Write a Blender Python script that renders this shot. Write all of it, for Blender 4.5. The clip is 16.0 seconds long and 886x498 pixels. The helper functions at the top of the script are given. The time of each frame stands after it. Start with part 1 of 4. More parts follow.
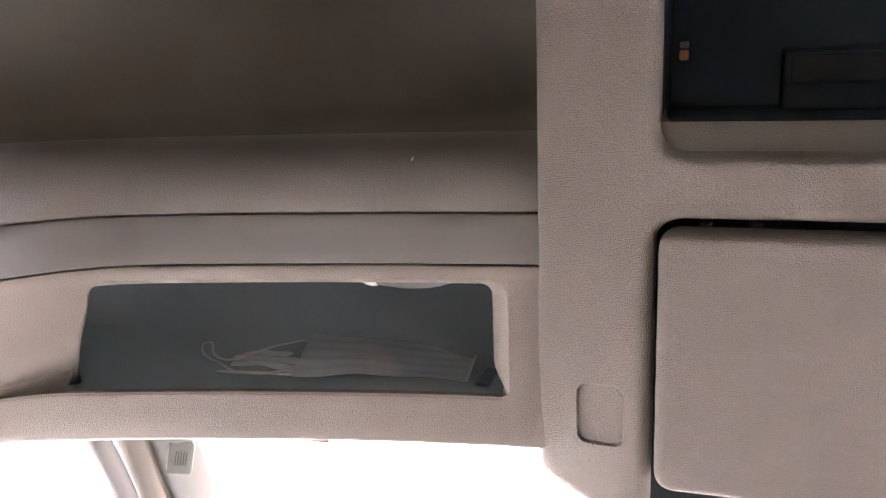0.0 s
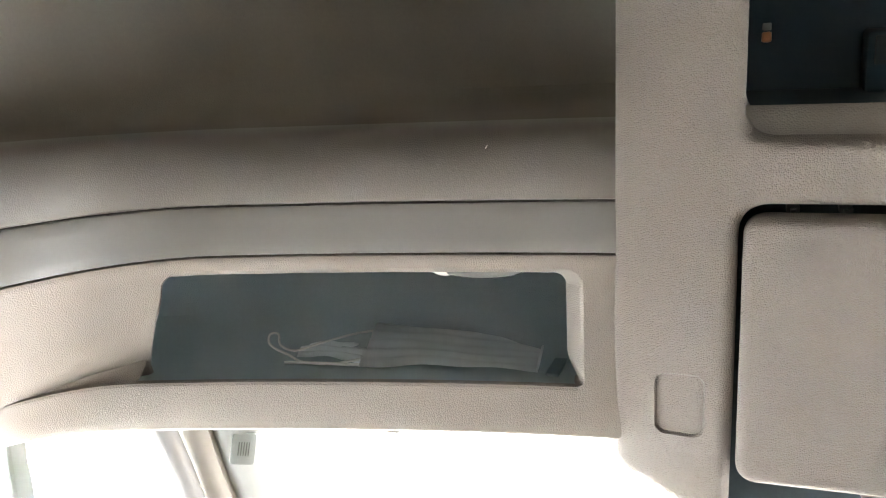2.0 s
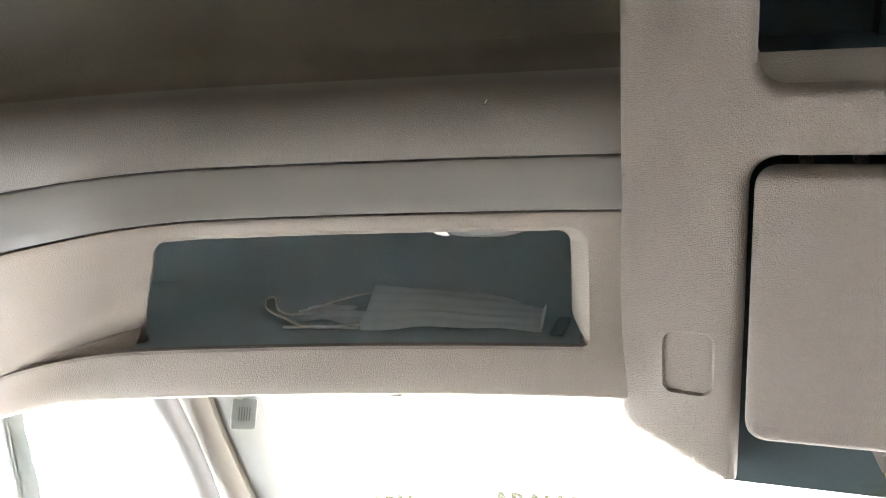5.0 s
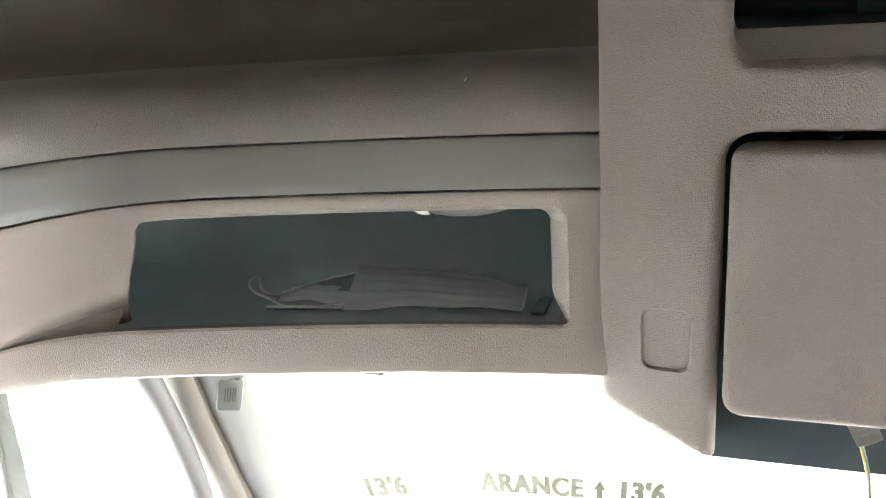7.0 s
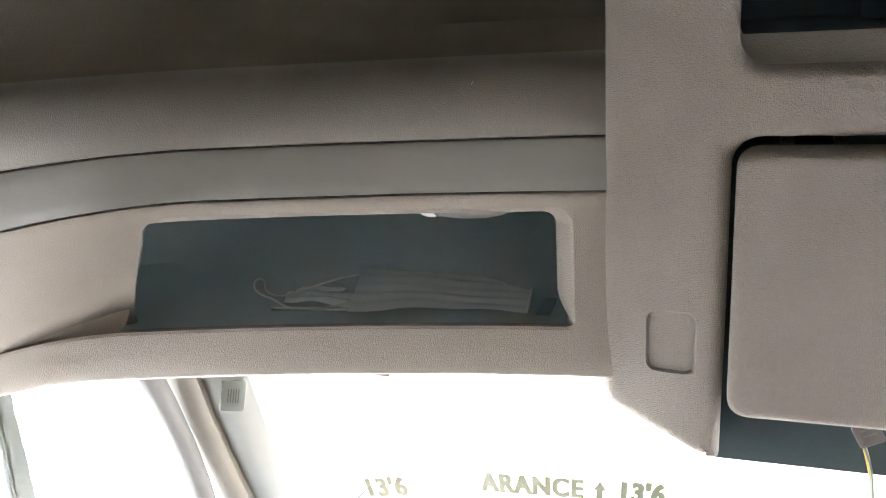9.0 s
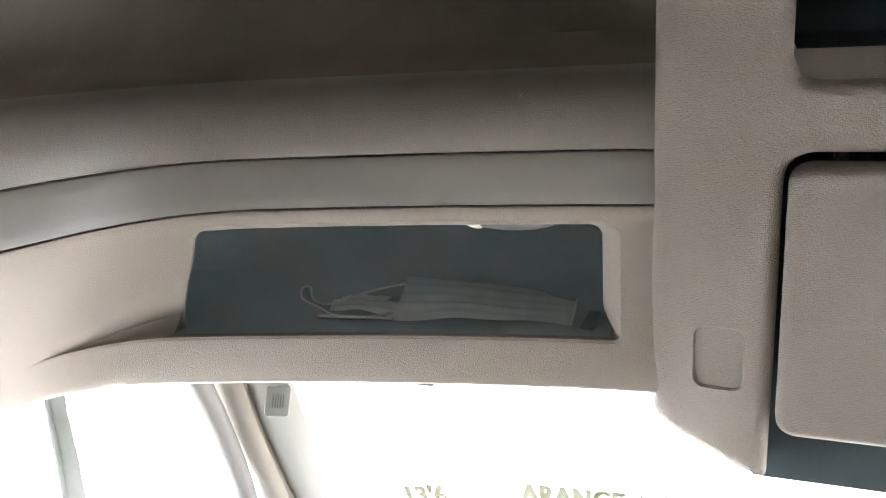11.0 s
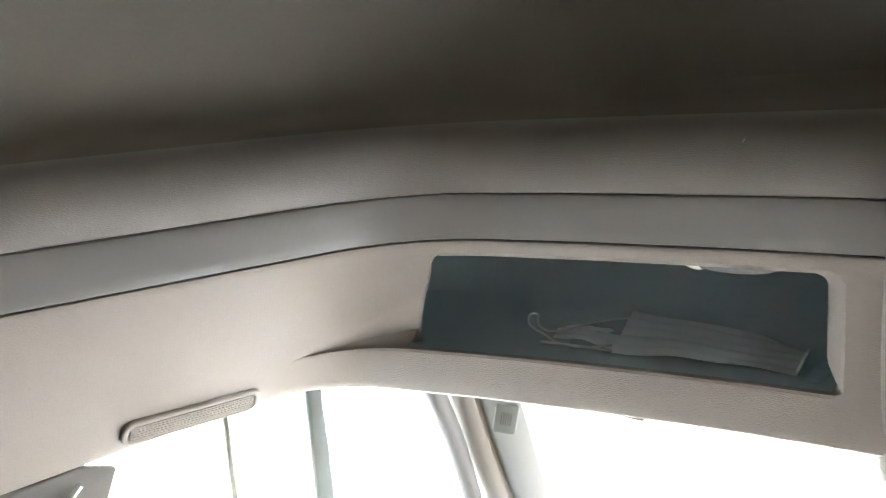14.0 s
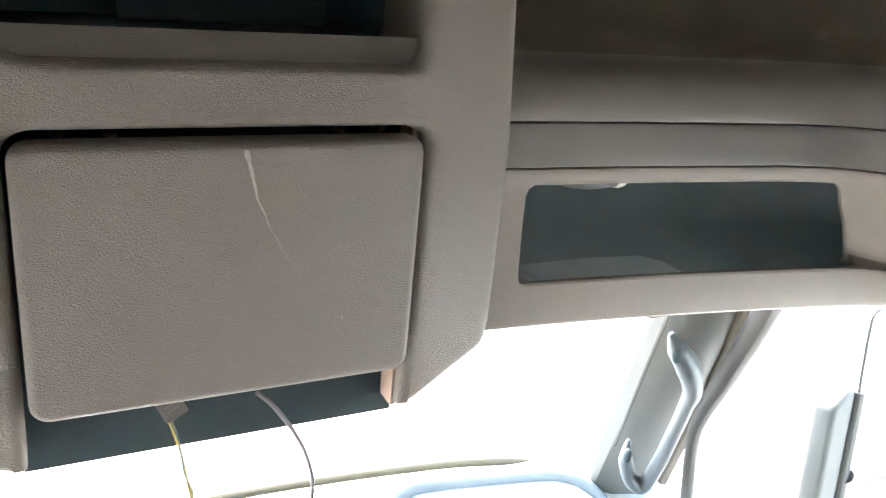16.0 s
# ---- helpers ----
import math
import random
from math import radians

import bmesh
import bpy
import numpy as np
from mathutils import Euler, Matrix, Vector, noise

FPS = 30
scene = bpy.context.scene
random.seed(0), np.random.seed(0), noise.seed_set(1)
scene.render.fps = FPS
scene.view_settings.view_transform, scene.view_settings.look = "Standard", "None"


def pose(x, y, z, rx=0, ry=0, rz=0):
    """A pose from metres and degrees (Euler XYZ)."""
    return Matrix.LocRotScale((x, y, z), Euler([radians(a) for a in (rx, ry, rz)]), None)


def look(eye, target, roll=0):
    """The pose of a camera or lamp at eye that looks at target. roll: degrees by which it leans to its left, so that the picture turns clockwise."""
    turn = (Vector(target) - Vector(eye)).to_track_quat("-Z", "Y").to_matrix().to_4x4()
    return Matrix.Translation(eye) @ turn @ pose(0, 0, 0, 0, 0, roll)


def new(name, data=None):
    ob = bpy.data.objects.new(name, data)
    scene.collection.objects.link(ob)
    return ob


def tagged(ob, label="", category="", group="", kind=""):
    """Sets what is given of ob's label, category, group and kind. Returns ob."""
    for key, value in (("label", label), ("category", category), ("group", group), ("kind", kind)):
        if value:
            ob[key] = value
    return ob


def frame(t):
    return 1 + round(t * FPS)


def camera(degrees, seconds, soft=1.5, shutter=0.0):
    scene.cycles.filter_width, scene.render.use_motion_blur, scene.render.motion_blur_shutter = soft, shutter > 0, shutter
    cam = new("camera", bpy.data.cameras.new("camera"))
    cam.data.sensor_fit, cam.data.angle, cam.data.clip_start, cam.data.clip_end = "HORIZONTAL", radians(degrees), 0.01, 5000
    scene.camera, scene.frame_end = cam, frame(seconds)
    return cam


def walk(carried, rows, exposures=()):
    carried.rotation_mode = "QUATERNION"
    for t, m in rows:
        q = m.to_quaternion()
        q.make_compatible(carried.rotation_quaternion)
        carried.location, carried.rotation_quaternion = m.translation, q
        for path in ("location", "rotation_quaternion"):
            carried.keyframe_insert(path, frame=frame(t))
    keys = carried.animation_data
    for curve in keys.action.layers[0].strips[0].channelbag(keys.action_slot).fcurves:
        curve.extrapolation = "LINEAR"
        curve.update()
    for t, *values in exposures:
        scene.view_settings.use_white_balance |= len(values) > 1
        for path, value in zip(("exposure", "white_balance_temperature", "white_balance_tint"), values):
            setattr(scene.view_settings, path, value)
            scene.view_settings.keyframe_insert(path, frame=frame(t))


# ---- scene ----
cam = camera(56.1, 16.0, soft=1.1, shutter=0.25)
PATH = [
    (0, pose(0.2290, 0.0539, 1.8205, 78.58, 1.38, 17.33)),
    (0.5, pose(0.2230, 0.0249, 1.8285, 80.11, 1.99, 17.29)),
    (1, pose(0.2120, 0.0123, 1.8433, 79.49, 2.84, 18.25)),
    (1.5, pose(0.1990, 0.0226, 1.8313, 78.70, 2.60, 19.51)),
    (2, pose(0.1910, 0.0472, 1.8168, 78.17, 2.22, 19.42)),
    (2.5, pose(0.1870, 0.0547, 1.8226, 77.45, 2.81, 19.04)),
    (3, pose(0.2000, 0.0571, 1.8188, 77.50, 2.80, 19.20)),
    (3.5, pose(0.1850, 0.0594, 1.8161, 76.90, 2.80, 18.97)),
    (4, pose(0.1800, 0.0668, 1.8128, 76.25, 2.96, 19.08)),
    (6.5, pose(0.1890, 0.0685, 1.8150, 74.51, 3.50, 18.77)),
    (7, pose(0.1930, 0.0674, 1.8069, 74.27, 3.24, 18.51)),
    (7.5, pose(0.1910, 0.0671, 1.8098, 73.59, 3.44, 18.04)),
    (8, pose(0.1850, 0.0590, 1.8100, 73.74, 3.11, 17.71)),
    (10.5, pose(0.1850, 0.0640, 1.8105, 74.72, 3.02, 19.94)),
    (11, pose(0.1820, 0.0565, 1.8148, 74.95, 3.00, 21.21)),
    (11.5, pose(0.1920, 0.0409, 1.8192, 76.35, 2.96, 26.10)),
    (12, pose(0.2095, 0.0423, 1.8289, 76.52, 3.25, 32.91)),
    (12.5, pose(0.2293, 0.0450, 1.8290, 77.05, 3.60, 36.80)),
    (13, pose(0.2302, 0.0432, 1.8269, 77.46, 3.94, 38.93)),
    (13.5, pose(0.2535, 0.0273, 1.8330, 78.04, 4.22, 42.07)),
    (14, pose(0.2462, 0.0386, 1.8294, 77.86, 3.73, 39.87)),
    (14.5, pose(0.2669, 0.0642, 1.8087, 77.56, 2.24, 27.48)),
    (14.7, pose(0.2340, 0.0718, 1.8033, 77.67, 1.46, 19.20)),
    (15, pose(0.1830, 0.0743, 1.8267, 75.37, 1.67, 3.80)),
    (15.3, pose(0.1710, 0.0671, 1.8098, 74.98, 0.47, -7.17)),
    (15.5, pose(0.1740, 0.0612, 1.8082, 74.26, -0.93, -14.45)),
    (15.7, pose(0.1850, 0.0539, 1.8014, 74.27, -2.30, -21.35)),
    (15.9, pose(0.2030, 0.0537, 1.8034, 74.34, -2.66, -25.45)),
    (16, pose(0.2080, 0.0546, 1.8045, 74.31, -2.84, -26.57)),
]
EXPOSURES = [(0, 5.83, 8030, 29), (0.5, 6.26, 7930, 18), (1, 6.31, 7880, 14), (2.5, 6.16, 7830, 12), (4, 6.04, 7780, 13), (6.5, 5.86, 7680, 13), (8, 5.68, 7630, 13), (10.5, 5.78, 7680, 14), (13.5, 5.58, 7430, 11), (14.5, 5.76, 7530, 12), (15, 5.94, 7780, 16), (15.5, 5.76, 7730, 12), (16, 5.48, 7580, 12)]
walk(cam, PATH, EXPOSURES)

# ---- world, sun ----
world = bpy.data.worlds.new("sky")
scene.world = world
world.use_nodes = True
wn = world.node_tree.nodes
sky = wn.new("ShaderNodeTexSky")
sky.sky_type, sky.sun_disc = "NISHITA", False
sky.sun_elevation, sky.sun_rotation = radians(55.7), radians(4)
wn["Background"].inputs["Strength"].default_value = 0.15
world.node_tree.links.new(sky.outputs[0], wn["Background"].inputs["Color"])
sun = new("sun", bpy.data.lights.new("sun", "SUN"))
sun.data.energy, sun.data.angle, sun.data.color = 1.3, radians(12), (1.0, 0.95, 0.88)
sun.matrix_world = look((0.6, 8.5, 12.5), (0, 0, 0))

# ---- materials ----
def material(name, colour, rough=0.55, metal=0.0, grain=0.0, grain_scale=600.0, mottle=0.08, mottle_scale=9.0, spec=0.5, fibre=0.0):
    """Procedural surface: two scales of mottling, roughness variation and an optional leather-like grain relief."""
    m = bpy.data.materials.new(name)
    m.use_nodes = True
    n, l = m.node_tree.nodes, m.node_tree.links
    b = n["Principled BSDF"]
    b.inputs["Metallic"].default_value = metal
    b.inputs["Specular IOR Level"].default_value = spec
    co = n.new("ShaderNodeNewGeometry")
    big = n.new("ShaderNodeTexNoise")
    big.inputs["Scale"].default_value, big.inputs["Detail"].default_value = mottle_scale, 6
    small = n.new("ShaderNodeTexNoise")
    small.inputs["Scale"].default_value, small.inputs["Detail"].default_value = mottle_scale * 28, 3
    for t in (big, small):
        l.new(co.outputs["Position"], t.inputs["Vector"])
    mixn = n.new("ShaderNodeMath")
    mixn.operation = "MULTIPLY_ADD"
    l.new(small.outputs["Fac"], mixn.inputs[0])
    mixn.inputs[1].default_value = 0.45
    l.new(big.outputs["Fac"], mixn.inputs[2])
    rng = n.new("ShaderNodeMapRange")
    rng.inputs["From Min"].default_value, rng.inputs["From Max"].default_value = 0.35, 1.1
    rng.inputs["To Min"].default_value, rng.inputs["To Max"].default_value = 1 - mottle, 1 + mottle
    l.new(mixn.outputs[0], rng.inputs["Value"])
    mul = n.new("ShaderNodeVectorMath")
    mul.operation = "SCALE"
    mul.inputs[0].default_value = colour[:3]
    l.new(rng.outputs[0], mul.inputs["Scale"])
    l.new(mul.outputs[0], b.inputs["Base Color"])
    rr = n.new("ShaderNodeMapRange")
    rr.inputs["To Min"].default_value, rr.inputs["To Max"].default_value = max(0.02, rough - 0.07), min(1, rough + 0.07)
    l.new(big.outputs["Fac"], rr.inputs["Value"])
    l.new(rr.outputs[0], b.inputs["Roughness"])
    if grain:
        v = n.new("ShaderNodeTexVoronoi")
        v.feature = "SMOOTH_F1"
        v.inputs["Scale"].default_value, v.inputs["Randomness"].default_value, v.inputs["Smoothness"].default_value = grain_scale, 0.8, 0.1
        l.new(co.outputs["Position"], v.inputs["Vector"])
        bump = n.new("ShaderNodeBump")
        bump.inputs["Strength"].default_value = grain
        bump.inputs["Distance"].default_value = 0.0011
        bump.invert = True
        l.new(v.outputs["Distance"], bump.inputs["Height"])
        l.new(bump.outputs[0], b.inputs["Normal"])
    if fibre:
        v = n.new("ShaderNodeTexNoise")
        v.inputs["Scale"].default_value, v.inputs["Detail"].default_value = fibre, 4
        l.new(co.outputs["Position"], v.inputs["Vector"])
        bump = n.new("ShaderNodeBump")
        bump.inputs["Strength"].default_value, bump.inputs["Distance"].default_value = 0.5, 0.0008
        l.new(v.outputs["Fac"], bump.inputs["Height"])
        l.new(bump.outputs[0], b.inputs["Normal"])
    return m


def glass_material(name, tint, rough=0.0):
    m = bpy.data.materials.new(name)
    m.use_nodes = True
    n, l = m.node_tree.nodes, m.node_tree.links
    n.remove(n["Principled BSDF"])
    clear, gloss, mix, fr, power = n.new("ShaderNodeBsdfTransparent"), n.new("ShaderNodeBsdfGlossy"), n.new("ShaderNodeMixShader"), n.new("ShaderNodeLayerWeight"), n.new("ShaderNodeMath")
    clear.inputs["Color"].default_value = (*tint, 1)
    gloss.inputs["Roughness"].default_value = rough
    power.operation, power.inputs[1].default_value = "POWER", 4.0
    l.new(fr.outputs["Facing"], power.inputs[0])
    l.new(power.outputs[0], mix.inputs[0])
    l.new(clear.outputs[0], mix.inputs[1])
    l.new(gloss.outputs[0], mix.inputs[2])
    l.new(mix.outputs[0], n["Material Output"].inputs["Surface"])
    return m


GREY = material("grained_grey_plastic", (0.200, 0.177, 0.155), 0.46, grain=0.95, grain_scale=740, mottle=0.05)
# the console's grey plastic again, its colour lightened for side window light
GREY_LIT = material("grained_grey_plastic_lit", (0.240, 0.210, 0.184), 0.46, grain=0.45, grain_scale=740, mottle=0.05)
BAND = material("grained_band_plastic", (0.180, 0.165, 0.150), 0.37, grain=0.2, grain_scale=760, mottle=0.06)
SMOOTH = material("satin_grey_trim", (0.200, 0.192, 0.180), 0.36, mottle=0.05, mottle_scale=14)
LINER = material("dark_shelf_lining", (0.38, 0.445, 0.46), 0.75, mottle=0.1, fibre=900)
HEADLINER = material("headliner_fabric", (0.235, 0.217, 0.187), 0.95, mottle=0.1, fibre=700)
RECESS = material("recess_lining", (0.055, 0.084, 0.105), 0.7, mottle=0.12, spec=0.2)
BLACK = material("black_plastic", (0.030, 0.046, 0.053), 0.6, mottle=0.2, spec=0.15)
RADIO = material("matt_black_case", (0.036, 0.050, 0.060), 0.6, mottle=0.1)
DARKGREY = material("dark_grey_plastic", (0.06, 0.06, 0.06), 0.5, grain=0.3, mottle=0.1)
VISOR = material("visor_vinyl", (0.060, 0.057, 0.054), 0.6, grain=0.15, mottle=0.08)
LIP = material("recess_grey_plastic", (0.235, 0.222, 0.205), 0.5, grain=0.3)
PILLAR = material("pillar_trim", (0.080, 0.083, 0.077), 0.55, grain=0.25, mottle=0.05)
TRIM = material("door_frame_trim", (0.085, 0.073, 0.058), 0.6, grain=0.2)
SEAL = material("rubber_seal", (0.028, 0.027, 0.025), 0.6, mottle=0.15)
SEALOLIVE = material("olive_seal", (0.020, 0.019, 0.006), 0.6, mottle=0.2, mottle_scale=40)
DASHPALE = material("pale_dash_vinyl", (0.42, 0.42, 0.41), 0.6, grain=0.3, mottle=0.05)
DASHMID = material("blue_grey_tray_vinyl", (0.19, 0.215, 0.235), 0.6, grain=0.3, mottle=0.05)
DASH = material("dash_grey_vinyl", (0.13, 0.165, 0.195), 0.55, grain=0.4, mottle=0.06)
HANDLE = material("grab_handle_plastic", (0.046, 0.058, 0.066), 0.45, mottle=0.05)
CLOTH = material("mask_fabric", (0.90, 0.945, 0.955), 0.9, mottle=0.07, mottle_scale=40, fibre=1800)
CORD = material("elastic_cord", (0.72, 0.72, 0.68), 0.85, mottle=0.06, mottle_scale=60)
LENS = material("lamp_lens", (0.15, 0.155, 0.155), 0.12, mottle=0.04)
WHITE = material("white_lens_plastic", (0.86, 0.85, 0.80), 0.25, mottle=0.03)
PAPER = material("paper", (0.68, 0.74, 0.76), 0.85, mottle=0.06, mottle_scale=30)
CARD = material("dark_card", (0.27, 0.33, 0.35), 0.8, mottle=0.1, mottle_scale=40)
TAG = material("paper_tag", (0.20, 0.185, 0.18), 0.7, mottle=0.2, mottle_scale=60)
YELLOW = material("yellow_wire", (0.46, 0.29, 0.025), 0.4, mottle=0.06, mottle_scale=80)
GREEN = material("green_wire", (0.05, 0.11, 0.10), 0.4, mottle=0.06, mottle_scale=80)
CABLE = material("grey_cable", (0.12, 0.11, 0.12), 0.45, mottle=0.08, mottle_scale=80)
OLIVE = material("olive_lettering", (0.032, 0.035, 0.012), 0.6, mottle=0.08, mottle_scale=80)
TAPE = material("pale_yellow_tape", (0.74, 0.76, 0.50), 0.45, mottle=0.05, mottle_scale=60)
TAN = material("tan_inner_plastic", (0.42, 0.30, 0.235), 0.55, mottle=0.08)
SCRATCH = material("bare_scratch", (0.40, 0.372, 0.335), 0.7, mottle=0.25, mottle_scale=90)
ORANGE = material("orange_indicator", (0.36, 0.14, 0.06), 0.3, mottle=0.04, mottle_scale=90)
METAL = material("bright_metal", (0.6, 0.6, 0.6), 0.3, metal=1.0)
ROOFSKIN = material("white_roof_paint", (0.6, 0.6, 0.59), 0.35, mottle=0.05)
MIRRORBODY = material("mirror_housing", (0.040, 0.042, 0.040), 0.65, mottle=0.05)
CONCRETE = material("pale_concrete", (0.36, 0.35, 0.33), 0.9, mottle=0.15, mottle_scale=1.5, fibre=60)
# paleness chosen so that the unseen floor throws light up at the header
BOUNCE_FLOOR = material("pale_bounce_floor", (0.40, 0.385, 0.36), 0.9, mottle=0.2, fibre=500)
WALL = material("cab_wall_trim", (0.16, 0.15, 0.135), 0.7, grain=0.3, mottle=0.08)
FILM = glass_material("smoky_film", (0.060, 0.072, 0.072), 0.2)
# near-black so the unseen rear wall returns little light
REAR = material("light_cutting_rear", (0.045, 0.042, 0.040), 0.9, mottle=0.15, fibre=400)
GLASS = glass_material("window_glass", (0.97, 0.99, 0.98))


# ---- mesh helpers ----
MID = 0.37  # the cab's centre line in x


def thing(name, at, label, category, group="", kind=""):
    ob = new(name)
    ob.empty_display_size = 0.05
    ob.location = at
    return tagged(ob, label, category, group, kind)


def origin(ob):
    p = Vector(ob.location)
    return p + origin(ob.parent) if ob.parent else p


def as_bmesh(data):
    if isinstance(data, bmesh.types.BMesh):
        return data
    bm = bmesh.new()
    verts, faces = data
    vs = [bm.verts.new(v) for v in verts]
    for f in faces:
        try:
            bm.faces.new([vs[i] for i in f])
        except ValueError:
            pass
    return bm


def part(name, bm, mat, parent=None, label="", smooth=True, angle=35):
    """Links a bmesh in world coordinates as one mesh object, under parent where there is one."""
    bm = as_bmesh(bm)
    bmesh.ops.recalc_face_normals(bm, faces=bm.faces)
    for e in bm.edges:
        if len(e.link_faces) == 2:
            e.smooth = e.calc_face_angle(0) < radians(angle)
    for f in bm.faces:
        f.smooth = smooth
    base = origin(parent) if parent else Vector((0, 0, 0))
    bm.transform(Matrix.Translation(-base))
    me = bpy.data.meshes.new(name)
    bm.to_mesh(me)
    bm.free()
    me.materials.append(mat)
    ob = new(name, me)
    ob.parent = parent
    if label:
        tagged(ob, label)
    return ob


def join(*bms):
    out = bmesh.new()
    for b in bms:
        b = as_bmesh(b)
        me = bpy.data.meshes.new("tmp")
        b.to_mesh(me)
        b.free()
        out.from_mesh(me)
        bpy.data.meshes.remove(me)
    return out


def grid(rows):
    """Quads between rows of points of equal length."""
    n = len(rows[0])
    verts = [p for r in rows for p in r]
    faces = [(i * n + j, i * n + j + 1, (i + 1) * n + j + 1, (i + 1) * n + j) for i in range(len(rows) - 1) for j in range(n - 1)]
    return as_bmesh((verts, faces))


def box(lo, hi, bevel=0.0, segments=2):
    bm = bmesh.new()
    bmesh.ops.create_cube(bm, size=1)
    c, s = [(a + b) / 2 for a, b in zip(lo, hi)], [b - a for a, b in zip(lo, hi)]
    for v in bm.verts:
        v.co = Vector((c[i] + v.co[i] * s[i] for i in range(3)))
    if bevel:
        bmesh.ops.bevel(bm, geom=list(bm.edges), offset=bevel, segments=segments, affect="EDGES", profile=0.5)
    return bm


def plate(loops, thick, bevel, m, steps=3):
    """A plate with rounded edges from closed outlines (x, z), the first the rim and the rest holes; its front lies at y = 0 of m."""
    cu = bpy.data.curves.new("tmp", "CURVE")
    cu.dimensions, cu.fill_mode = "2D", "BOTH"
    cu.extrude, cu.bevel_depth, cu.bevel_resolution, cu.offset = thick / 2 - bevel, bevel, steps, -bevel
    for loop in loops:
        sp = cu.splines.new("POLY")
        sp.points.add(len(loop) - 1)
        for p, (x, z) in zip(sp.points, loop):
            p.co = (x, z, 0, 1)
        sp.use_cyclic_u = True
    ob = bpy.data.objects.new("tmp", cu)
    scene.collection.objects.link(ob)
    bpy.context.view_layer.update()
    me = bpy.data.meshes.new_from_object(ob.evaluated_get(bpy.context.evaluated_depsgraph_get()))
    bm = bmesh.new()
    bm.from_mesh(me)
    bpy.data.objects.remove(ob)
    bpy.data.curves.remove(cu)
    bpy.data.meshes.remove(me)
    bmesh.ops.remove_doubles(bm, verts=bm.verts, dist=1e-5)
    bm.transform(m @ Matrix.Translation((0, thick / 2, 0)) @ Matrix.Rotation(radians(90), 4, "X"))
    return bm


def carve(bm, cutter):
    """Takes one closed mesh out of another."""
    obs = []
    for b in (bm, cutter):
        bmesh.ops.recalc_face_normals(b, faces=b.faces)
        me = bpy.data.meshes.new("tmp")
        b.to_mesh(me)
        b.free()
        ob = bpy.data.objects.new("tmp", me)
        scene.collection.objects.link(ob)
        obs.append(ob)
    mod = obs[0].modifiers.new("cut", "BOOLEAN")
    mod.object, mod.operation, mod.solver = obs[1], "DIFFERENCE", "EXACT"
    bpy.context.view_layer.update()
    me = bpy.data.meshes.new_from_object(obs[0].evaluated_get(bpy.context.evaluated_depsgraph_get()))
    out = bmesh.new()
    out.from_mesh(me)
    for data in (me, obs[0].data, obs[1].data):
        bpy.data.meshes.remove(data)
    return out


def rounded(points, radii, steps=7):
    """A closed outline with its corners rounded."""
    out, n = [], len(points)
    for i in range(n):
        p, a, b, r = Vector(points[i]), Vector(points[i - 1]), Vector(points[(i + 1) % n]), radii[i]
        if r <= 0:
            out.append(tuple(p))
            continue
        u, v = (a - p).normalized(), (b - p).normalized()
        half = u.angle(v) / 2
        d = min(r / math.tan(half), (a - p).length * 0.49, (b - p).length * 0.49)
        s, e = p + u * d, p + v * d
        for k in range(steps + 1):
            t = k / steps
            out.append(tuple((1 - t) ** 2 * s + 2 * t * (1 - t) * (p + (s + e - 2 * p) * 0.08) + t * t * e))
    return out


def rect(x0, z0, x1, z1, r):
    return rounded([(x0, z0), (x1, z0), (x1, z1), (x0, z1)], [r] * 4)


def tube(points, radius, sides=10, flat=1.0, closed_ends=True, smooth_path=6):
    """A round rod along a smooth path; radius may be a list, flat squeezes it."""
    pts = [Vector(p) for p in points]
    rad = radius if isinstance(radius, (list, tuple)) else [radius] * len(pts)
    path, rr = [], []
    for i in range(len(pts) - 1):
        p0, p1, p2, p3 = pts[max(i - 1, 0)], pts[i], pts[i + 1], pts[min(i + 2, len(pts) - 1)]
        for k in range(smooth_path):
            t = k / smooth_path
            path.append(0.5 * ((2 * p1) + (p2 - p0) * t + (2 * p0 - 5 * p1 + 4 * p2 - p3) * t * t + (3 * p1 - p0 - 3 * p2 + p3) * t ** 3))
            rr.append(rad[i] * (1 - t) + rad[i + 1] * t)
    path.append(pts[-1])
    rr.append(rad[-1])
    rows, side = [], None
    for i, p in enumerate(path):
        d = (path[min(i + 1, len(path) - 1)] - path[max(i - 1, 0)]).normalized()
        if side is None:
            side = d.orthogonal().normalized()
        side = (side - d * side.dot(d)).normalized()
        up = d.cross(side)
        rows.append([p + (side * math.cos(a) + up * math.sin(a) * flat) * rr[i] for a in (2 * math.pi * k / sides for k in range(sides + 1))])
    bm = grid(rows)
    bmesh.ops.remove_doubles(bm, verts=bm.verts, dist=1e-6)
    if closed_ends:
        bmesh.ops.holes_fill(bm, edges=[e for e in bm.edges if len(e.link_faces) == 1])
    return bm


def sweep(path, profile, up=Vector((0, 0, 1))):
    """A closed profile (a, b) drawn along a path: a to the side, b away from up."""
    pts = [Vector(p) for p in path]
    rows = []
    for i, p in enumerate(pts):
        d = (pts[min(i + 1, len(pts) - 1)] - pts[max(i - 1, 0)]).normalized()
        s = d.cross(up).normalized()
        n = s.cross(d)
        rows.append([p + s * a + n * b for a, b in profile + profile[:1]])
    bm = grid(rows)
    bmesh.ops.remove_doubles(bm, verts=bm.verts, dist=1e-6)
    bmesh.ops.holes_fill(bm, edges=[e for e in bm.edges if len(e.link_faces) == 1])
    return bm


def smoothstep(a, b, x):
    t = max(0.0, min(1.0, (x - a) / (b - a)))
    return t * t * (3 - 2 * t)


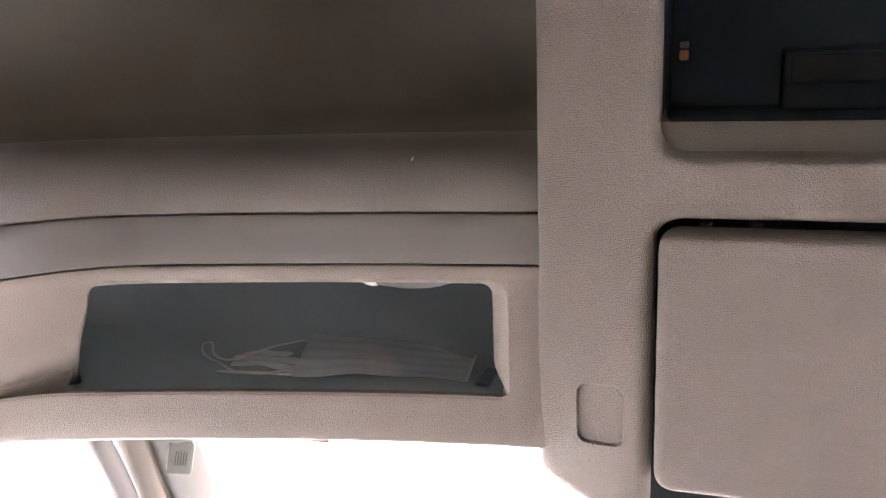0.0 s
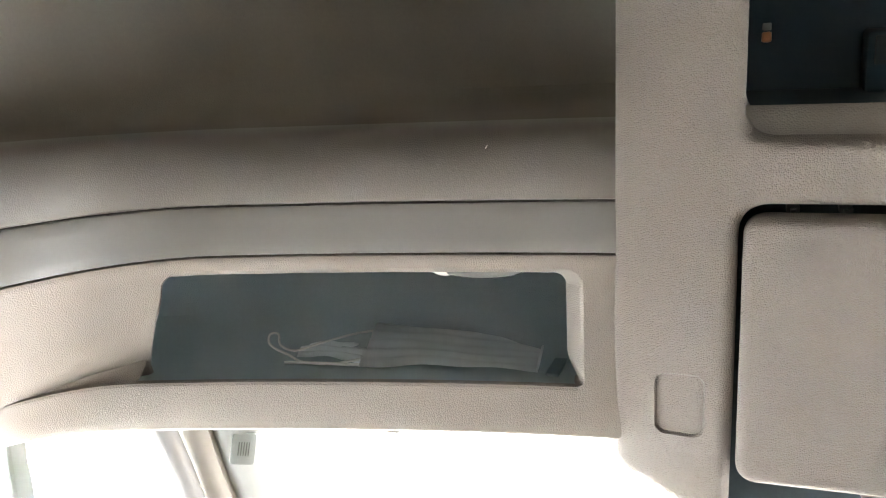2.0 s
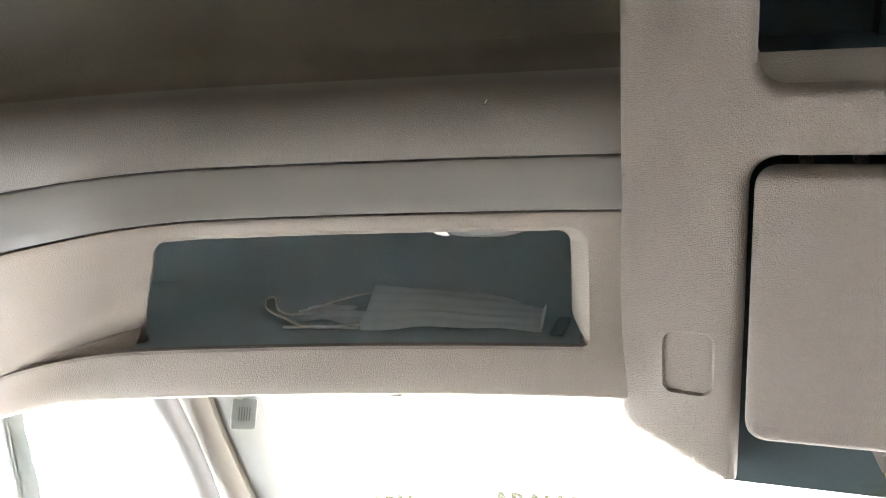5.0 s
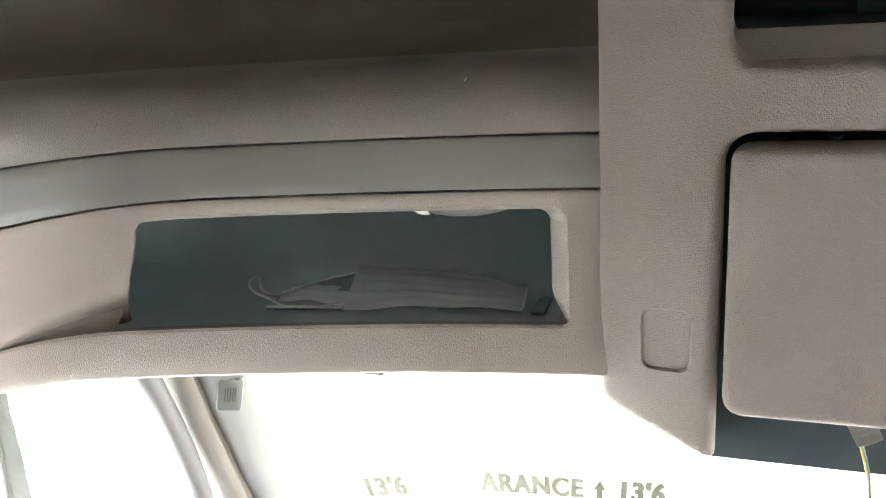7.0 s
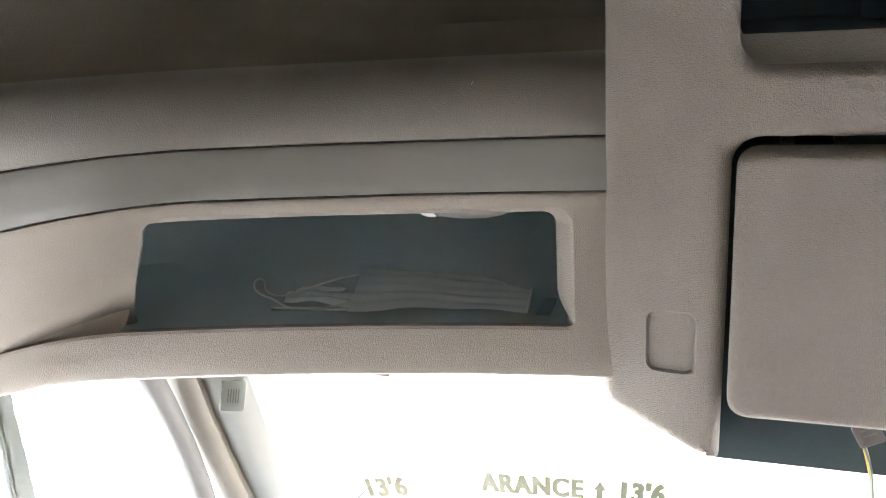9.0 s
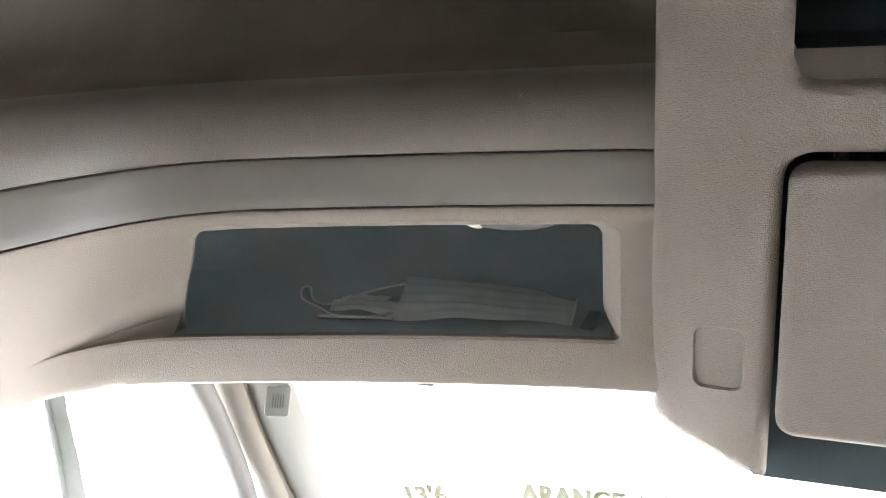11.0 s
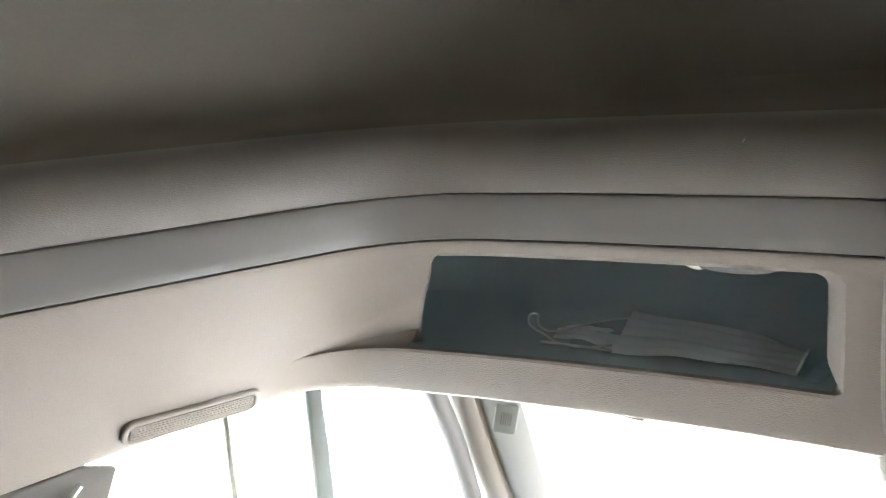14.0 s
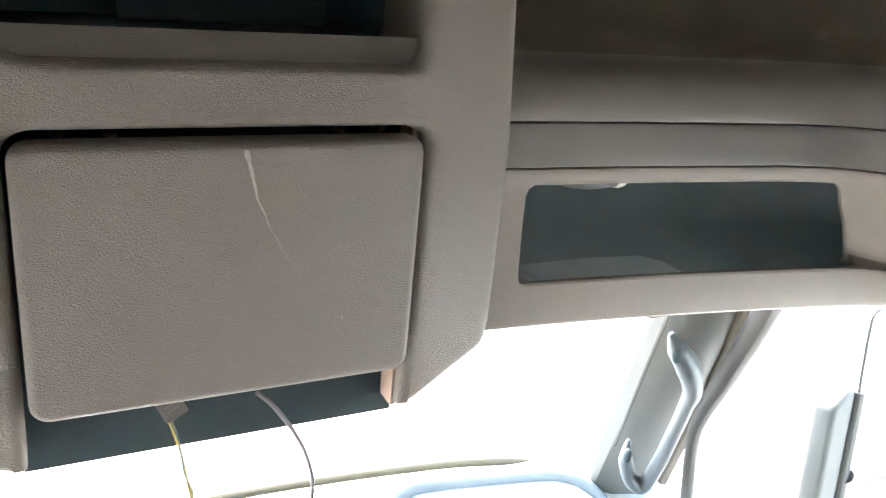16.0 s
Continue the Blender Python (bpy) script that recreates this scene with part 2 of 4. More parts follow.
def screen_point(d, z):
    """A point of the windscreen, d sideways from the centre line."""
    return Vector((MID + d, 1.17 + (1.50 - z) * 0.50 - 0.16 * d * d, z))


# ---- the wrap-round overhead header ----
# Plan of one side at several heights, d outwards from the centre line: height, front y at the middle, sideways place of the flank, its flare.
LEVELS = [(1.476, 0.800, 0.876, 0.10), (1.526, 0.801, 0.842, 0.16), (1.60, 0.7995, 0.795, 0.225), (1.637, 0.7955, 0.772, 0.26), (1.656, 0.790, 0.761, 0.28), (1.704, 0.789, 0.766, 0.31), (1.80, 0.789, 0.768, 0.32)]
BOW = {-1: 0.21, 1: 0.16}
N_FRONT, N_TURN, N_SIDE = 60, 18, 40


def level(z):
    z = max(LEVELS[0][0], min(LEVELS[-1][0], z))
    for a, b in zip(LEVELS, LEVELS[1:]):
        if z <= b[0]:
            t = (z - a[0]) / (b[0] - a[0])
            return [p + (q - p) * t for p, q in zip(a[1:], b[1:])]


def flank(y, d0, flare):
    return d0 + flare * (0.55 - max(y, 0.12)) + flare * 0.25 * (max(y, 0.12) - y)


def plan(z, side, start=0.25):
    """The plan curve (d, y) at a height, from the console round the corner to the rear."""
    y0, d0, flare = level(z)
    y = 0.62
    for _ in range(30):
        d = flank(y, d0, flare)
        y = y0 - BOW[side] * d * d
    df, ys = d - 0.085, y - 0.11
    out = [(start + (df - start) * i / N_FRONT, 0) for i in range(N_FRONT)]
    out = [(a, y0 - BOW[side] * a * a) for a, _ in out]
    p0, p1, p2 = Vector((df, y0 - BOW[side] * df * df)), Vector((d, y)), Vector((flank(ys, d0, flare), ys))
    for i in range(N_TURN):
        t = i / N_TURN
        q = (1 - t) ** 2 * p0 + 2 * t * (1 - t) * p1 + t * t * p2
        out.append((q.x, q.y))
    for i in range(N_SIDE + 1):
        yy = ys + (-0.75 - ys) * (i / N_SIDE) ** 1.5
        out.append((flank(yy, d0, flare), yy))
    return out


def outward(curve, i):
    a, b = Vector(curve[max(i - 1, 0)]), Vector(curve[min(i + 1, len(curve) - 1)])
    t = (b - a).normalized()
    return Vector((-t.y, t.x)) * -1 if Vector((-t.y, t.x)).dot(Vector((0.3, 1))) < 0 else Vector((-t.y, t.x))


CORNER = (N_FRONT, N_FRONT + N_TURN)
OPEN_A, OPEN_B = 0.309, 0.690  # the shelf opening, from the console towards the corner
OPEN_LOW, OPEN_HIGH, OPEN_R = 1.526, 1.6415, 0.018
RIM_LOW = 1.6355  # inner edge of the rim along the top


def header_point(side, u, z, off=0.0):
    """A point of the header's face: side -1 left or 1 right, u a (whole or broken) place along the plan."""
    c = plan_cache(z, side)
    i = min(int(u), len(c) - 2)
    f = u - i
    n = outward(c, i).lerp(outward(c, i + 1), f).normalized()
    d, y = c[i][0] * (1 - f) + c[i + 1][0] * f, c[i][1] * (1 - f) + c[i + 1][1] * f
    return Vector((MID + side * (d + n.x * off), y + n.y * off, z))


_plans = {}


def plan_cache(z, side=-1):
    k = (round(z, 5), side)
    if k not in _plans:
        _plans[k] = plan(z, side)
    return _plans[k]


def u_of(d, z, side=-1):
    c = plan_cache(z, side)
    for i in range(N_FRONT + N_TURN - 1):
        if c[i + 1][0] >= d:
            return i + (d - c[i][0]) / (c[i + 1][0] - c[i][0])
    return N_FRONT + N_TURN - 1


N_ALL = N_FRONT + N_TURN + N_SIDE


def ribbon(side, profile, first=0, last=None):
    """A band of the header along its whole run, by a profile of (height, offset)."""
    last = N_ALL if last is None else last
    return grid([[header_point(side, u, z, off) for u in range(first, last + 1)] for z, off in profile])


CREASE = 0.22  # how far down the shelf's outer edge the scoop begins


def scoop(u, fade, side=-1):
    """How far the flank panel folds in behind the lip: a soft crease runs from the shelf's edge down to the lip farther back."""
    ub = u_of(OPEN_B, 1.58, side)
    along = max(0.0, min(1.0, (u - ub) / (N_FRONT + N_TURN * 0.80 - ub)))
    start = CREASE + (1 - CREASE) * along
    t = max(0.0, fade - start) / (1 - CREASE)
    return 0.045 * t ** 1.15 * (1 - 0.5 * along)


def edge_d(fade, side=-1):
    """Where the flank panel ends at the shelf; fade is 1 at its foot and 0 at its top."""
    corner = max(0.0, 1 - fade / 0.14)
    straight = OPEN_B + 0.005 + (0.048 if side < 0 else 0.064) * fade - 0.016 * (1 - math.sqrt(1 - corner * corner))
    return straight - 0.30 * (0.045 * fade ** 1.25 - scoop(0, fade, side))


def lower_panel(side):
    pieces = []
    # the rail over the opening and the lip under it
    pieces.append(ribbon(side, [(1.6552, 0.012), (1.6552, 0.003), (1.6543, 0.0010), (1.6525, 0.0), (1.647, 0.0), (OPEN_HIGH, 0.0)]))
    pieces.append(ribbon(side, [(OPEN_LOW - 0.004, 0.0), (1.515, 0.0), (1.50, 0.0), (1.484, 0.0005), (1.476, 0.002), (1.4725, 0.006), (1.4712, 0.012), (1.4712, 0.03)]))
    pieces.append(ribbon(side, [(OPEN_LOW - 0.004, 0.0), (OPEN_LOW - 0.001, 0.001), (OPEN_LOW, 0.004), (OPEN_LOW - 0.001, 0.010), (OPEN_LOW - 0.008, 0.014)]))
    ub = u_of(OPEN_B, 1.58, side)
    # the short jamb beside the console
    zs = [OPEN_LOW - 0.004 + (OPEN_HIGH - OPEN_LOW + 0.004) * k / 10 for k in range(11)]
    rows = []
    for z in zs:
        ua = u_of(OPEN_A, z, side)
        rows.append([header_point(side, ua * k / 8, z) for k in range(9)])
    pieces.append(grid(rows))
    # rounded corners of the opening
    for top in (True, False):
        fan = []
        for k in range(9):
            a = math.pi / 2 * k / 8
            radius = OPEN_R if top else 0.006
            dd, zz = OPEN_A + radius * (1 - math.sin(a)), radius * (1 - math.cos(a))
            z_edge = OPEN_HIGH - zz if top else OPEN_LOW + zz
            z_far = OPEN_HIGH if top else OPEN_LOW - 0.004
            fan.append([header_point(side, u_of(dd, z_edge, side), z_edge), header_point(side, u_of(dd, z_far, side), z_far)])
        pieces.append(grid(fan))
    # flank panel: sunk at its foot near the shelf, flush farther back
    rows = []
    for k in range(25):
        z = OPEN_LOW - 0.006 + (OPEN_HIGH - OPEN_LOW + 0.006) * (1 - (1 - k / 24) ** 1.8)
        fade = 1 - max(0.0, min(1.0, (z - OPEN_LOW) / (OPEN_HIGH - OPEN_LOW)))
        ub_z = u_of(edge_d(fade, side), z, side)
        us = [ub_z + (N_FRONT + N_TURN - ub_z) * j / 30 for j in range(31)] + list(range(N_FRONT + N_TURN + 1, N_ALL + 1))
        row = [header_point(side, us[0], z, scoop(us[0], fade, side) + 0.008), header_point(side, us[0], z, scoop(us[0], fade, side) + 0.0015)] + [header_point(side, u + (0.12 if k == 0 else 0), z, scoop(u, fade, side)) for k, u in enumerate(us)]
        rows.append(row)
    pieces.append(grid(rows))
    # the ledge between lip and folded-in foot
    ledge = []
    for o, h in ((0.0, 0.0), (0.2, 0.0012), (0.4, 0.0042), (0.6, 0.0088), (0.78, 0.0145), (0.92, 0.019), (1.01, 0.022)):
        ue = u_of(edge_d(1 - h / (OPEN_HIGH - OPEN_LOW), side), OPEN_LOW + h, side)
        row = []
        for u in (ue + (N_FRONT + N_TURN * 0.80 - ue) * j / 24 for j in range(25)):
            rise = h * scoop(u, 1, side) / 0.045
            row.append(header_point(side, u, OPEN_LOW - 0.0015 + rise, 0.004 + (scoop(u, 1 - rise / (OPEN_HIGH - OPEN_LOW), side) - 0.004) * o))
        ledge.append(row)
    pieces.append(grid(ledge))
    # closed underside behind the lip
    pieces.append(ribbon(side, [(1.4712, 0.029), (1.477, 0.10), (1.494, 0.19), (1.50, 0.20)]))
    # chamfered rim of the opening: wide on the jamb, narrow along the top
    n, r = 9, 0.013
    inner_d = OPEN_A + (0.017 if side < 0 else 0.009)
    edge = []
    for a in (math.pi / 2 * k / n for k in range(n + 1)):
        edge.append((OPEN_A + 0.006 * (1 - math.sin(a)), OPEN_LOW + 0.006 * (1 - math.cos(a)), OPEN_A + 0.006 + 0.004 * (1 - math.sin(a)), OPEN_LOW + 0.001 + 0.004 * (1 - math.cos(a)), 0.010))
    for k in range(1, 13):
        z = OPEN_LOW + 0.006 + (OPEN_HIGH - OPEN_R - OPEN_LOW - 0.008) * k / 12
        grow = smoothstep(-1, 3, k)
        edge.append((OPEN_A, z, OPEN_A + 0.006 + (inner_d - OPEN_A - 0.006) * grow, z, 0.010 + 0.012 * grow))
    for k in range(n + 1):
        a = math.pi / 2 * k / n
        edge.append((OPEN_A + OPEN_R * (1 - math.cos(a)), OPEN_HIGH - OPEN_R * (1 - math.sin(a)), inner_d + r * (1 - math.cos(a)), RIM_LOW - r * (1 - math.sin(a)), 0.022 - 0.016 * k / n))
    for k in range(2, 31):
        d = OPEN_A + (OPEN_B + 0.02 - OPEN_A) * k / 30
        edge.append((d, OPEN_HIGH, d + 0.010 * (1 - k / 30), RIM_LOW, 0.006))
    rim = []
    for inset, sink, deeper in ((0, 0, 0), (0.10, 0.03, 0), (0.25, 0.14, 0), (0.6, 0.5, 0), (0.88, 0.84, 0), (1.0, 1.0, 0.001), (1.0, 1.0, 0.018)):
        row = []
        for d, z, di, zi, depth in edge:
            dd, zz = d + (di - d) * inset, z + (zi - z) * inset
            row.append(header_point(side, u_of(dd, zz, side), zz, depth * sink + deeper))
        rim.append(row)
    pieces.append(grid(rim))
    return join(*pieces)


SHELF_FLOOR, SHELF_TOP = 1.503, 1.648


def shelf_lining(side):
    """Floor, back, ends and roof of the open shelf."""
    prof = [(OPEN_LOW - 0.006, 0.013), (SHELF_FLOOR + 0.004, 0.015), (SHELF_FLOOR, 0.02), (SHELF_FLOOR, 0.06), (SHELF_FLOOR, 0.105), (SHELF_FLOOR + 0.003, 0.130), (SHELF_FLOOR + 0.011, 0.152), (SHELF_FLOOR + 0.024, 0.169), (SHELF_FLOOR + 0.042, 0.180), (1.60, 0.185), (SHELF_TOP - 0.02, 0.18), (SHELF_TOP, 0.15), (SHELF_TOP, 0.05), (SHELF_TOP, 0.012)]
    d0, d1 = OPEN_A - 0.02, OPEN_B + 0.105
    ds = [d0 + (d1 - d0) * k / 30 for k in range(31)]
    rows = [[header_point(side, u_of(d, z, side), z, off) for d in ds] for z, off in prof]
    inner = [r[0] for r in rows]
    hub = header_point(side, u_of(d0, 1.575, side), 1.575, 0.10)
    cap = as_bmesh((inner + [hub], [(i, (i + 1) % len(inner), len(inner)) for i in range(len(inner))]))
    outer = [r[-1] for r in rows]
    hub = header_point(side, u_of(d1, 1.575, side), 1.575, 0.10)
    outer = outer[3:13]
    end = as_bmesh((outer + [hub], [(i, i + 1, len(outer)) for i in range(len(outer) - 1)]))
    return join(grid(rows), cap, end)


def overhead_shelf(side):
    base = header_point(side, 30, 1.4745, 0.02)
    shelf = thing("overhead_shelf", base, "grey plastic overhead header with an open shelf over the windscreen", "overhead shelf", "overhead shelves over the windscreen", "structure")
    part("lower_panel", lower_panel(side), GREY_LIT, shelf, "grained grey plastic panel with the shelf opening, lightened for side light")
    part("trim_strip", ribbon(side, [(1.7035, 0.012), (1.7035, 0.003), (1.7028, 0.001), (1.701, 0.0002), (1.690, 0.0), (1.668, 0.0), (1.660, 0.0), (1.6572, 0.0008), (1.6564, 0.0025), (1.6564, 0.012)]), SMOOTH, shelf, "smooth satin grey trim strip")
    part("upper_band", ribbon(side, [(1.7047, 0.012), (1.7047, 0.003), (1.7056, 0.001), (1.7075, 0.0), (1.73, 0.0), (1.741, 0.0015), (1.751, 0.0055), (1.759, 0.012), (1.765, 0.021), (1.769, 0.033), (1.7715, 0.050), (1.772, 0.09)]), BAND, shelf, "grained grey plastic band with a rolled top edge")
    part("groove_backing", ribbon(side, [(1.712, 0.0032), (1.648, 0.0032)]), DARKGREY, shelf)
    part("shelf_lining", shelf_lining(side), LINER, shelf, "dark lining of the open shelf")
    # flush courtesy lamp in the roof of the shelf
    c = header_point(side, u_of(0.410, 1.58, side), 1.58, 0.036)
    bm = bmesh.new()
    bmesh.ops.create_uvsphere(bm, u_segments=28, v_segments=14, radius=1)
    for v in bm.verts:
        v.co = Vector((c.x + v.co.x * 0.053, c.y + v.co.y * 0.018, 1.637 + v.co.z * 0.0155))
    part("lamp_lens", bm, LENS, shelf, "clear oval courtesy lamp lens")
    bm = bmesh.new()
    bmesh.ops.create_uvsphere(bm, u_segments=20, v_segments=10, radius=1)
    for v in bm.verts:
        v.co = Vector((c.x + side * 0.034 + v.co.x * 0.017, c.y + v.co.y * 0.0165, 1.6375 + v.co.z * 0.0150))
    part("lens_end", bm, WHITE, shelf, "white end of the lamp lens")
    if side < 0:
        p = header_point(side, u_of(0.391, 1.753, side), 1.753, 0.002)
        bm = bmesh.new()
        bmesh.ops.create_uvsphere(bm, u_segments=10, v_segments=6, radius=1)
        bm.transform(Matrix.Translation(p) @ Matrix.Rotation(radians(35), 4, "Y") @ Matrix.Diagonal((0.0008, 0.0012, 0.0026, 1)))
        part("nick", bm, SCRATCH, shelf, "tiny pale nick")
    # little clip under the lip
    p = header_point(side, u_of(0.50, 1.476, side), 1.476, 0.014)
    part("clip", box((p.x - 0.014, p.y - 0.006, 1.4690), (p.x + 0.014, p.y + 0.006, 1.474), 0.0015), GREY, shelf)
    return shelf


for sgn in (-1, 1):
    overhead_shelf(sgn)

# ---- headliner and shell of the cab ----
COVE = [(1.772, 0.075), (1.7725, 0.12), (1.776, 0.150), (1.785, 0.168), (1.800, 0.178), (1.825, 0.180), (1.855, 0.176), (1.890, 0.166), (1.925, 0.152), (1.960, 0.132), (1.995, 0.106), (2.028, 0.072), (2.057, 0.030), (2.082, -0.022), (2.102, -0.085), (2.115, -0.160), (2.123, -0.26), (2.126, -0.42)]


def cove_point(side, u, z):
    """The cove over the header: a set-back wall that leans over into the roof, deeper beside the console."""
    k = max(i for i in range(len(COVE) - 1) if COVE[i][0] <= z or i == 0)
    (z0, o0), (z1, o1) = COVE[k], COVE[k + 1]
    off = o0 + (o1 - o0) * (z - z0) / (z1 - z0)
    deep = 0.11 * (1 - smoothstep(12, N_FRONT + 10, u)) * smoothstep(0.10, 0.18, off)
    p = header_point(side, u, 1.78, off + deep)
    return Vector((p.x, p.y, z))


def liner(side):
    zs = [z for z, _ in COVE]
    steps = [a + (b - a) * k / 2 for a, b in zip(zs, zs[1:]) for k in (0, 1)] + zs[-1:]
    return grid([[cove_point(side, u, z) for u in range(N_ALL + 1)] for z in steps])


cab_top = thing("ceiling", (MID, 0, 2.12), "brown-grey fabric headliner curving up from the header", "ceiling", kind="structure")
for sgn in (-1, 1):
    part("headliner", liner(sgn), HEADLINER, cab_top)
part("headliner", box((MID - 1.1, -0.9, 2.124), (MID + 1.1, 1.1, 2.14)), HEADLINER, cab_top)
part("headliner", box((MID - 0.30, 1.08, 1.50), (MID + 0.30, 1.12, 2.13)), HEADLINER, cab_top)

# floor out of view, added as a pale reflector under the header
floor = part("floor", box((MID - 1.05, -0.9, -0.04), (MID + 1.05, 1.64, 0.0)), BOUNCE_FLOOR)
tagged(floor, "unseen cab floor, kept pale to bounce light upwards", "floor", kind="structure")
# rear wall out of view, added dark to hold back light from behind
rear = part("wall_rear", box((MID - 1.1, -0.94, -0.04), (MID + 1.1, -0.90, 2.14)), REAR)
tagged(rear, "unseen dark wall added to cut light from behind", "wall", kind="structure")
fire = part("wall_front", grid([[screen_point(-0.95 + 1.9 * i / 40, 0.90) + Vector((0, y, z - 0.90)) for i in range(41)] for y, z in ((0.004, 0.898), (0.004, -0.04), (0.04, -0.04), (0.04, 0.898), (0.004, 0.898))]), WALL)
tagged(fire, "plain trim wall under the dashboard", "wall", kind="structure")
# roof skin outside the shelves
skin = part("roof_skin", join(box((MID - 1.2, -0.94, 2.14), (MID + 1.2, 1.18, 2.17)), box((MID - 1.1, 1.14, 1.50), (MID + 1.1, 1.18, 2.16))), ROOFSKIN)
tagged(skin, "white painted roof skin of the cab", "roof", kind="structure")

# panels behind the window openings are unseen, sized to leave only grazing side light
for sgn, nm in ((-1, "wall_left"), (1, "wall_right")):
    x0, x1 = MID + sgn * 0.95, MID + sgn * 0.99
    lo, hi = min(x0, x1), max(x0, x1)
    w = part(nm, join(box((lo, -0.92, -0.04), (hi, 1.325, 0.86)), box((lo, -0.92, 0.88), (hi, 0.14 if sgn < 0 else 0.18, 1.50)), box((lo + sgn * 0.17, -0.92, 1.50), (hi + sgn * 0.17, 1.12, 2.16)), box((min(x0, x1 + sgn * 0.16), -0.92, 1.495), (max(x0, x1 + sgn * 0.16), 1.12, 1.51))), WALL)
    tagged(w, "plain trimmed cab side with a window opening", "wall", kind="structure")

ground = part("ground", box((-400, -400, -1.3), (400, 400, -1.25)), CONCRETE)
tagged(ground, "pale sunlit concrete yard", "ground", kind="structure")

# ---- overhead console ----
LEAN = Matrix.Translation((0, 0.05, 1.80)) @ Matrix.Rotation(radians(6), 4, "X") @ Matrix.Translation((0, -0.05, -1.80))


console = thing("overhead_console", LEAN @ Vector((MID, 0.78, 1.34)), "grained grey-beige plastic overhead console with an open storage bin", "console")
pts = [(0.0985, 2.02), (0.0935, 1.60), (0.0890, 1.425), (0.0905, 1.390), (0.170, 1.342), (0.191, 1.336), (0.1920, 1.50), (0.1920, 1.635),
       (0.5405, 1.635), (0.5380, 1.50), (0.5335, 1.337), (0.552, 1.344), (0.629, 1.400), (0.632, 1.43), (0.631, 1.62), (0.6175, 1.78), (0.602, 2.02)]
rad = [0, 0, 0, 0.022, 0.02, 0.004, 0, 0.022, 0.022, 0, 0.004, 0.02, 0.022, 0, 0, 0, 0]
outline = rounded(pts, rad)
hole = rect(0.194, 1.6895, 0.533, 1.96, 0.022)
COVER = [(0.1300, 1.4295), (0.1670, 1.4265), (0.1670, 1.482), (0.1300, 1.483)]


def cover_loop(grow, y):
    cx, cz = 0.1485, 1.4553
    pts = [(x + math.copysign(grow, x - cx), z + math.copysign(grow, z - cz)) for x, z in COVER]
    return [LEAN @ Vector((x, y, z)) for x, z in rounded(pts, [0.008 + grow] * 4)]


def wing(p):
    """Bends the console's wings back towards the windscreen, as far as its front curves."""
    back = 1.7 * max(0.0, abs(p.x - MID) - 0.145) ** 2
    grow = 1 + back / 0.68
    return Vector((0.195 + (p.x - 0.195) * grow, p.y + back, 1.815 + (p.z - 1.815) * grow))


def bent(bm):
    for k in range(60):
        x = 0.085 + 0.56 * k / 59
        if abs(x - MID) > 0.14:
            bmesh.ops.bisect_plane(bm, geom=bm.verts[:] + bm.edges[:] + bm.faces[:], plane_co=(x, 0, 0), plane_no=(1, 0, 0))
    for v in bm.verts:
        v.co = wing(v.co)
    return bm


cutter = grid([row + row[:1] for row in (cover_loop(0.0042, 0.7196), cover_loop(0.0030, 0.7216), cover_loop(0.0004, 0.7256), cover_loop(0.0002, 0.7300))])
bmesh.ops.remove_doubles(cutter, verts=cutter.verts, dist=1e-6)
bmesh.ops.holes_fill(cutter, edges=[e for e in cutter.edges if len(e.link_faces) == 1])
part("fascia", bent(carve(plate([outline, hole], 0.115, 0.011, LEAN @ Matrix.Translation((0, 0.722, 0)), 5), cutter)), GREY, console, "grained grey-beige fascia")
# bin behind the door, open below
bb = join(box((0.186, 0.765, 1.3105), (0.545, 0.785, 1.66), 0.002), box((0.19, 0.745, 1.631), (0.545, 0.785, 1.66), 0.002))
bb.transform(LEAN)
for x in (0.5335,):
    sw = box((x - 0.002, 0.738, 1.3335), (x + 0.004, 0.766, 1.634), 0.001)
    sw.transform(LEAN)
    part("bin_side", sw, TAN, console, "tan inner side of the bin")
part("bin", bb, BLACK, console, "dark open bin behind the door")
part("recess_lip", grid([[LEAN @ Vector((x, y, z)) for x in (0.19, MID, 0.538)] for y, z in ((0.7265, 1.678), (0.7275, 1.684), (0.733, 1.6885), (0.742, 1.700), (0.746, 1.709), (0.748, 1.7105), (0.751, 1.709), (0.755, 1.680))]), LIP, console, "sloping grey lip of the upper recess")
for nm, lo, hi in (("recess_side", (0.185, 0.765, 1.69), (0.194, 0.94, 1.965)), ("recess_side", (0.534, 0.765, 1.69), (0.543, 0.94, 1.965)), ("recess_back", (0.185, 0.94, 1.69), (0.543, 0.95, 1.98)), ("recess_floor", (0.194, 0.755, 1.68), (0.534, 0.94, 1.696)), ("recess_roof", (0.185, 0.76, 1.965), (0.543, 0.94, 1.98))):
    rb = box(lo, hi)
    rb.transform(LEAN)
    part(nm, rb, RECESS, console)
# blank cover set back in a shallow recess with sloping sides
part("blank_cover", bent(plate([rounded([(0.1285, 1.4280), (0.1685, 1.4250), (0.1685, 1.4835), (0.1285, 1.4845)], [0.009] * 4)], 0.006, 0.0005, LEAN @ Matrix.Translation((0, 0.7250, 0)), 1)), GREY, console, "square blank switch cover")
# hinge clips in the gap over the door
for x in (0.232, 0.270, 0.462, 0.500):
    hc = join(box((x - 0.005, 0.735, 1.6275), (x + 0.005, 0.747, 1.6315), 0.001), box((x - 0.002, 0.731, 1.6280), (x + 0.002, 0.737, 1.6310), 0.0006))
    hc.transform(LEAN)
    part("hinge_clip", hc, DARKGREY, console, "small dark grey hinge clip")
